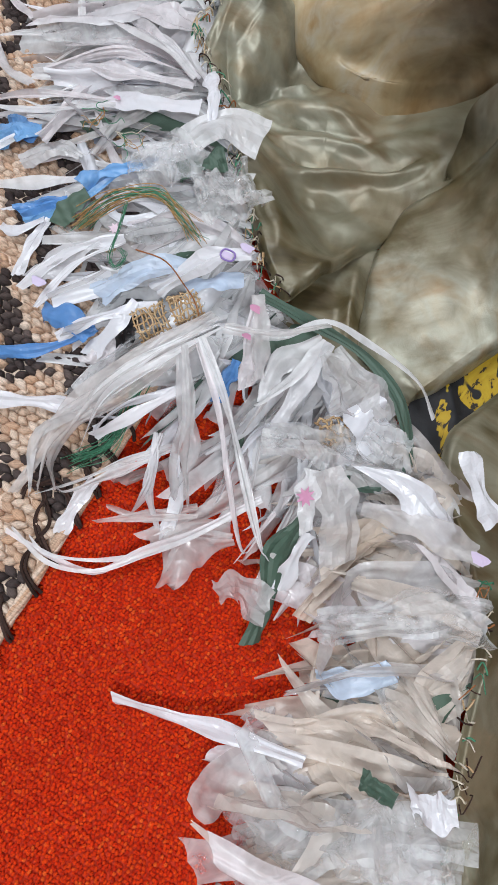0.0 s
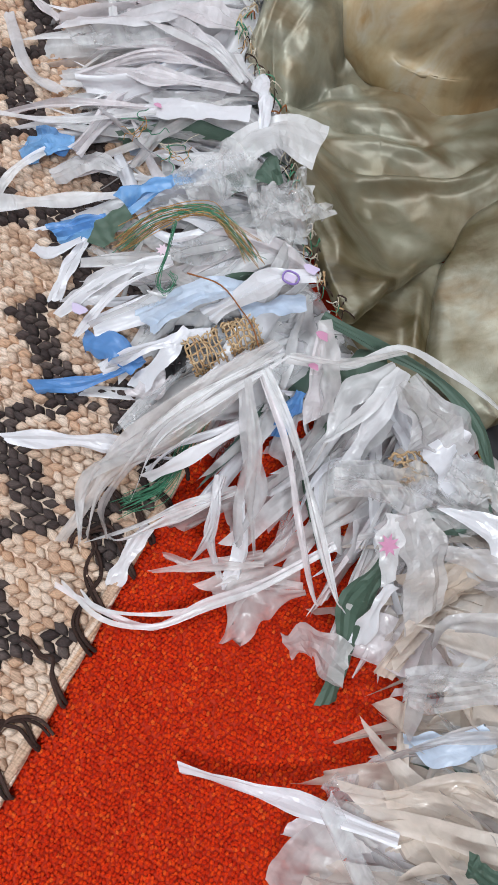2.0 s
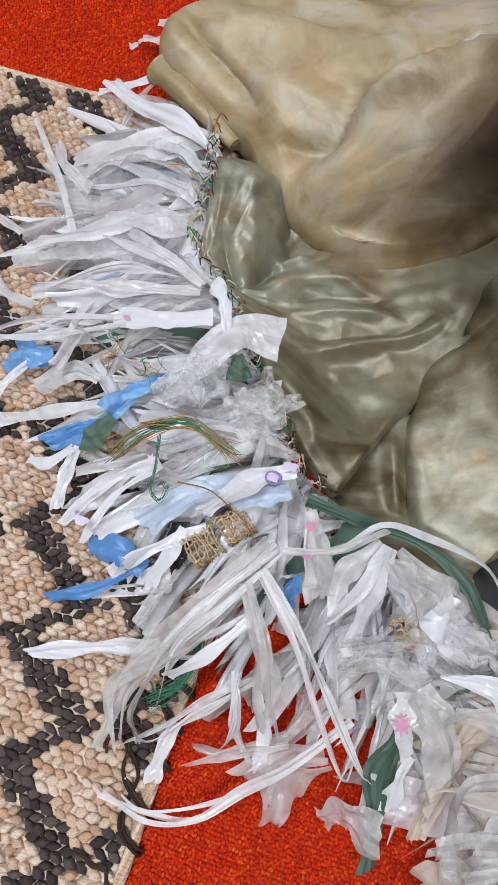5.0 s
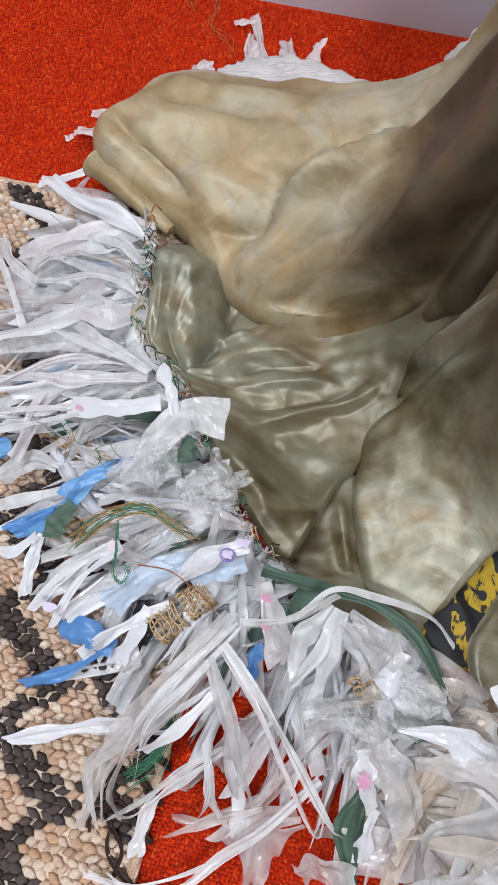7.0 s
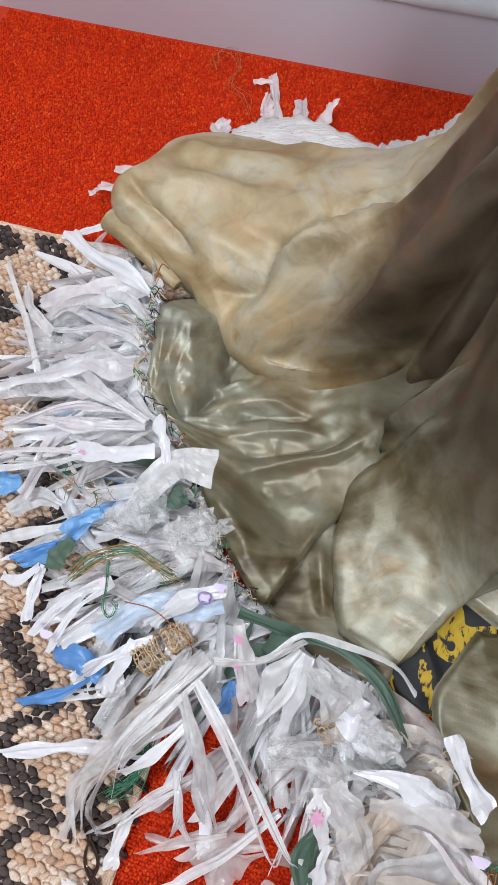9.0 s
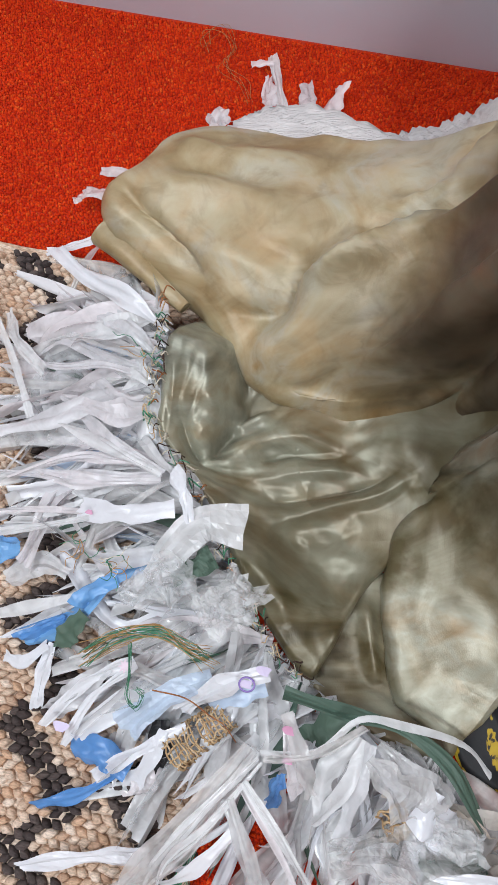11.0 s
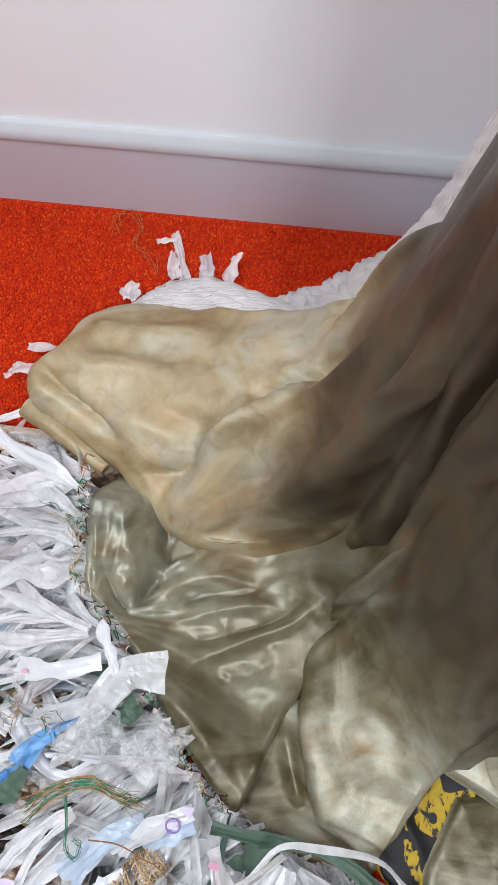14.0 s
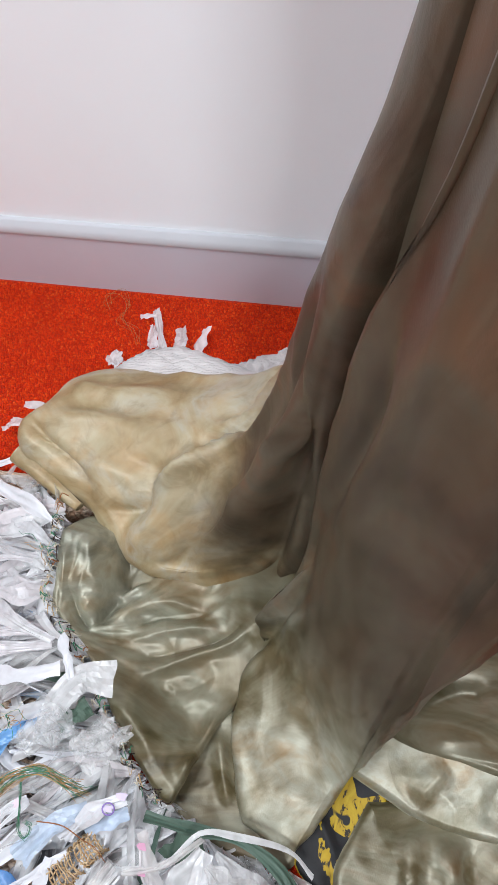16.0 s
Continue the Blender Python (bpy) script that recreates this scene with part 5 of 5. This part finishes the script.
YARN_LOOP = [(-0.0087, 0.4182, 0.088), (-0.0036, 0.3939, 0.08), (-0.0021, 0.3745, 0.07), (0.0082, 0.368, 0.07), (0.0118, 0.3803, 0.072), (0.0043, 0.3833, 0.075)]
GREEN_TAIL = [(0.0779, 0.2875, 0.05), (0.0817, 0.2612, 0.04), (0.0777, 0.2324, 0.026), (0.0543, 0.2061, 0.014)]
LOOSE_THREAD = [(0.0208, 0.3862, 0.082), (0.0504, 0.3876, 0.086), (0.0737, 0.3785, 0.08), (0.0879, 0.3728, 0.07), (0.1012, 0.3613, 0.06)]
CARPET_YARN = [(-0.1536, 1.1768, 0.006), (-0.1518, 1.2003, 0.008), (-0.1347, 1.2135, 0.007), (-0.1162, 1.1848, 0.006), (-0.1171, 1.1522, 0.008), (-0.0889, 1.1262, 0.006), (-0.0706, 1.0933, 0.012)]
SCRAP = [(0.0292, 0.3602, 0.042), (0.0354, 0.3371, 0.042), (0.0409, 0.3205, 0.030)]
NET = (0.2491, 0.3317, 0.05)


strip("strip", [(0.043, 0.509, 0.085), (0.027, 0.496, 0.082), (0.004, 0.487, 0.07)], 0.024, LEAF, None, "", 200, taper=0.8)
strip("strip", [(-0.066, 0.432, 0.05), (-0.078, 0.413, 0.04), (-0.083, 0.397, 0.03)], 0.02, LEAF, None, "", 201, taper=0.8)
strip("strip", [(0.321, 0.323, 0.06), (0.297, 0.307, 0.06), (0.274, 0.304, 0.05)], 0.02, LEAF, None, "", 202, taper=0.8)
strip("strip", [(0.403, 0.098, 0.1), (0.388, 0.098, 0.09), (0.38, 0.099, 0.085)], 0.014, LEAF, None, "", 203, taper=0.8)
strip("strip", [(0.197, 0.401, 0.06), (0.174, 0.385, 0.05), (0.164, 0.373, 0.04)], 0.03, LEAF, None, "", 204, taper=0.8)
strip("strip", [(0.438, 0.112, 0.115), (0.426, 0.105, 0.11), (0.412, 0.103, 0.1)], 0.022, WHITE, None, "", 205, taper=0.8)
strip("strip", [(0.354, 0.361, 0.08), (0.373, 0.331, 0.09), (0.392, 0.309, 0.1)], 0.02, WHITE, None, "", 206, taper=0.8)
strip("strip", [(0.328, 0.145, 0.04), (0.351, 0.153, 0.055), (0.378, 0.177, 0.06)], 0.02, PALE_BLUE, None, "", 207, taper=0.8)
strip("strip", [(0.294, 0.096, 0.02), (0.311, 0.092, 0.03), (0.333, 0.096, 0.04)], 0.025, CLEAR, None, "", 208, taper=0.8)
strip("strip", [(0.224, 0.165, 0.012), (0.239, 0.177, 0.03), (0.268, 0.172, 0.04)], 0.028, HAZE, None, "", 209, taper=0.8)
strip("strip", [(0.293, 0.009, 0.012), (0.301, 0.045, 0.03), (0.322, 0.08, 0.04)], 0.03, HAZE, None, "", 210, taper=0.8)
strip("strip", [(0.463, 0.076, 0.1), (0.422, 0.063, 0.09), (0.377, 0.042, 0.06), (0.334, -0.013, 0.014)], 0.04, CLEAR, None, "", 211, taper=0.8)
strip("strip", [(0.465, 0.1, 0.1), (0.414, 0.081, 0.09), (0.366, 0.049, 0.05), (0.316, 0.019, 0.02)], 0.036, CLEAR, None, "", 212, taper=0.8)


strip("wrapper", [(-0.019, 0.4527, 0.09), (0.0034, 0.4753, 0.095), (0.0336, 0.4838, 0.09)], 0.04, CLEAR, None, "crumpled clear wrapper", 301, taper=0.7, crumple=0.5, along=26, across=11)
strip("wrapper", [(0.047, 0.45, 0.09), (0.0662, 0.4672, 0.095), (0.0821, 0.4913, 0.09)], 0.045, CLEAR, None, "crumpled clear wrapper", 304, taper=0.7, crumple=0.5, along=26, across=11)
strip("wrapper", [(0.0461, 0.4645, 0.1), (0.0675, 0.4754, 0.1), (0.0808, 0.4973, 0.095)], 0.045, CLEAR, None, "crumpled clear wrapper", 307, taper=0.7, crumple=0.5, along=26, across=11)
strip("wrapper", [(-0.0307, 0.4557, 0.085), (-0.0055, 0.4703, 0.095), (0.0231, 0.486, 0.095)], 0.03, CLEAR, None, "crumpled clear wrapper", 310, taper=0.7, crumple=0.5, along=26, across=11)
strip("wrapper", [(0.3071, 0.1772, 0.07), (0.3383, 0.1982, 0.1), (0.3751, 0.2268, 0.115), (0.4122, 0.2336, 0.115)], 0.035, CLEAR, None, "crumpled clear wrapper", 313, taper=0.7, crumple=0.5, along=26, across=11)
strip("wrapper", [(0.3773, 0.0416, 0.06), (0.4055, 0.0618, 0.09), (0.4476, 0.0833, 0.1)], 0.05, CLEAR, None, "crumpled clear wrapper", 316, taper=0.7, crumple=0.5, along=26, across=11)
strip("wrapper", [(0.272, 0.3374, 0.08), (0.3125, 0.3361, 0.085)], 0.03, CLEAR, None, "crumpled clear wrapper", 319, taper=0.7, crumple=0.5, along=26, across=11)


def snarl(at, seed):
    """Loose thread ends caught between the strips, wandering and crossing."""
    r = np.random.default_rng(seed + 40)
    heading = r.uniform(0, 6.28)
    for m in (YARN_GREEN, YARN_OCHRE, YARN_CREAM)[: 2 + seed % 2]:
        lines = []
        for k in range(3):
            p = np.array(at) + r.normal(0, 0.004, 3) * (1, 1, 0.4)
            a, line = heading + r.normal(0, 0.7), []
            for s in range(6):
                line.append(p)
                a += r.normal(0, 0.8)
                p = p + np.array((math.cos(a), math.sin(a), r.normal(0, 0.25))) * r.uniform(0.003, 0.009)
            lines.append(line)
        cords("thread_snarl", lines, 0.00045, m, fringe, "loose thread ends", 5, 22)


for seed, at in enumerate([(-0.0754, 0.4954, 0.09), (-0.0522, 0.4811, 0.085), (-0.0785, 0.6888, 0.095)]):
    snarl(at, seed)


def tangle(name, line, count, spread, radius, material, seed, label):
    r = np.random.default_rng(seed)
    lines = []
    for k in range(count):
        o = r.normal(0, spread, 3)
        lines.append([np.array(p) + o * (0.5 + 0.25 * abs(i / (len(line) - 1) - 0.45) * 2) + r.normal(0, spread * 0.4, 3) for i, p in enumerate(line)])
    return cords(name, lines, radius, material, fringe, label)


tangle("yarn_tassel", YARN_LINE, 13, 0.0062, 0.00042, YARN_GREEN, 1, "green thread bundle")
tangle("yarn_tassel", YARN_LINE, 14, 0.0058, 0.00042, YARN_OCHRE, 2, "ochre thread bundle")
tangle("thread_loop", YARN_LOOP, 7, 0.0018, 0.00032, YARN_GREEN, 3, "green thread loop")
tangle("thread_tail", GREEN_TAIL, 26, 0.0050, 0.00045, YARN_GREEN, 4, "green thread tail")
tangle("loose_thread", LOOSE_THREAD, 1, 0.0005, 0.0007, YARN_RUST, 5, "rust thread")


def thread_wisp():
    r = np.random.default_rng(6)
    lines = [[np.array(p) + r.normal(0, 0.0055, 3) * (1, 1, 0.15) for p in CARPET_YARN] for k in range(4)]
    for line in lines:
        for p in line:
            p[2] = max(p[2], 0.0045)
    tagged(cords("thread_wisp", lines, 0.00032, YARN_OCHRE, None, "", 4, 40), "wisp of frayed tan thread on the carpet", "thread")


thread_wisp()


def woven_net(at, size, turn, seed, depth=0.010, bars=7):
    """A scrap of open straw weave bulging upward."""
    r = np.random.default_rng(seed)
    c, s = math.cos(turn), math.sin(turn)
    lines = []
    for axis in (0, 1):
        for k in range(bars):
            q = (k / (bars - 1) * 2 - 1) + r.normal(0, 0.05)
            line = []
            for i, t in enumerate(np.linspace(-1, 1, 9)):
                u, v = (t, q) if axis == 0 else (q, t)
                z = depth * (1 - 0.6 * (u * u + v * v)) + 0.0012 * (1 if (i + k + axis) % 2 else -1)
                line.append(np.array(at) + (size * (u * c - v * s) + r.normal(0, 0.0011), size * (u * s + v * c) + r.normal(0, 0.0011), z))
            lines.append(line)
    return cords("straw_weave", lines, 0.0013, STRAW, fringe, "open straw weave scrap", 5, 18)




def cane_tube(a, b, radius, seed):
    """A short tube of open cane weave: hoops crossed by lengthwise canes."""
    r = np.random.default_rng(seed)
    a, b = np.array(a), np.array(b)
    d = (b - a) / np.linalg.norm(b - a)
    side = np.cross(d, (0, 0, 1.0))
    up = np.cross(side, d)
    lines = []
    def at(s, q, rad):
        return a + (b - a) * s + (side * math.cos(q) + up * math.sin(q)) * rad + r.normal(0, 0.0006, 3)
    for k in range(9):
        s = k / 8 + r.normal(0, 0.02)
        lines.append([at(s + 0.03 * math.sin(3 * q + k), q, radius + 0.0008 * (-1) ** k) for q in np.linspace(-0.6, math.pi + 0.6, 12)])
    for k in range(10):
        q = -0.4 + k / 9 * (math.pi + 0.8)
        lines.append([at(s, q + 0.10 * math.sin(s * 9 + k), radius + 0.0009 * (-1) ** (i + k)) for i, s in enumerate(np.linspace(-0.06, 1.06, 10))])
    return cords("straw_weave", lines, 0.0010, STRAW, fringe, "open tube of woven cane", 5, 26)


cane_tube((0.048, 0.336, 0.042), (0.066, 0.357, 0.045), 0.0155, 1)
cane_tube((0.070, 0.362, 0.050), (0.087, 0.381, 0.052), 0.0135, 2)
woven_net(NET, 0.011, 0.7, 3, 0.006, 5)
strip("scrap", SCRAP, 0.021, BLACK, None, "black cloth scrap", 77, taper=0.9, cup=0.1)

# overcast stitches along the seams
def seam_stitches(seam, count, seed, first=0.0):
    r = np.random.default_rng(seed)
    s = spline(seam, 200)
    for k in range(count):
        i = int((first + (1 - first) * k / count) * 197) + 1
        p, d = s[i], s[i + 1] - s[i - 1]
        d = d / np.linalg.norm(d)
        n = np.array([-d[1], d[0], 0])
        m = [YARN_CREAM, YARN_CREAM, YARN_CREAM, YARN_GREEN, STRAW, YARN_RUST, BROWN_YARN][r.integers(0, 7)]
        h = p + (r.normal(0, 0.003), r.normal(0, 0.003), 0.004 + r.uniform(0, 0.004))
        a, b = r.normal(0, 0.005, 2)
        reach = r.uniform(0.5, 1.2)
        cord("stitch", [h - n * 0.005 * reach - (0, 0, 0.006), h - n * 0.002 + d * a, h + n * 0.002 + d * b + (0, 0, 0.0015), h + n * 0.005 * reach + d * b - (0, 0, 0.006)], r.uniform(0.0004, 0.0008), m, fringe, "", 5, 9)


seam_stitches(SEAM_WEST[1:10], 130, 5)
seam_stitches(SEAM_EAST[2:], 60, 6)
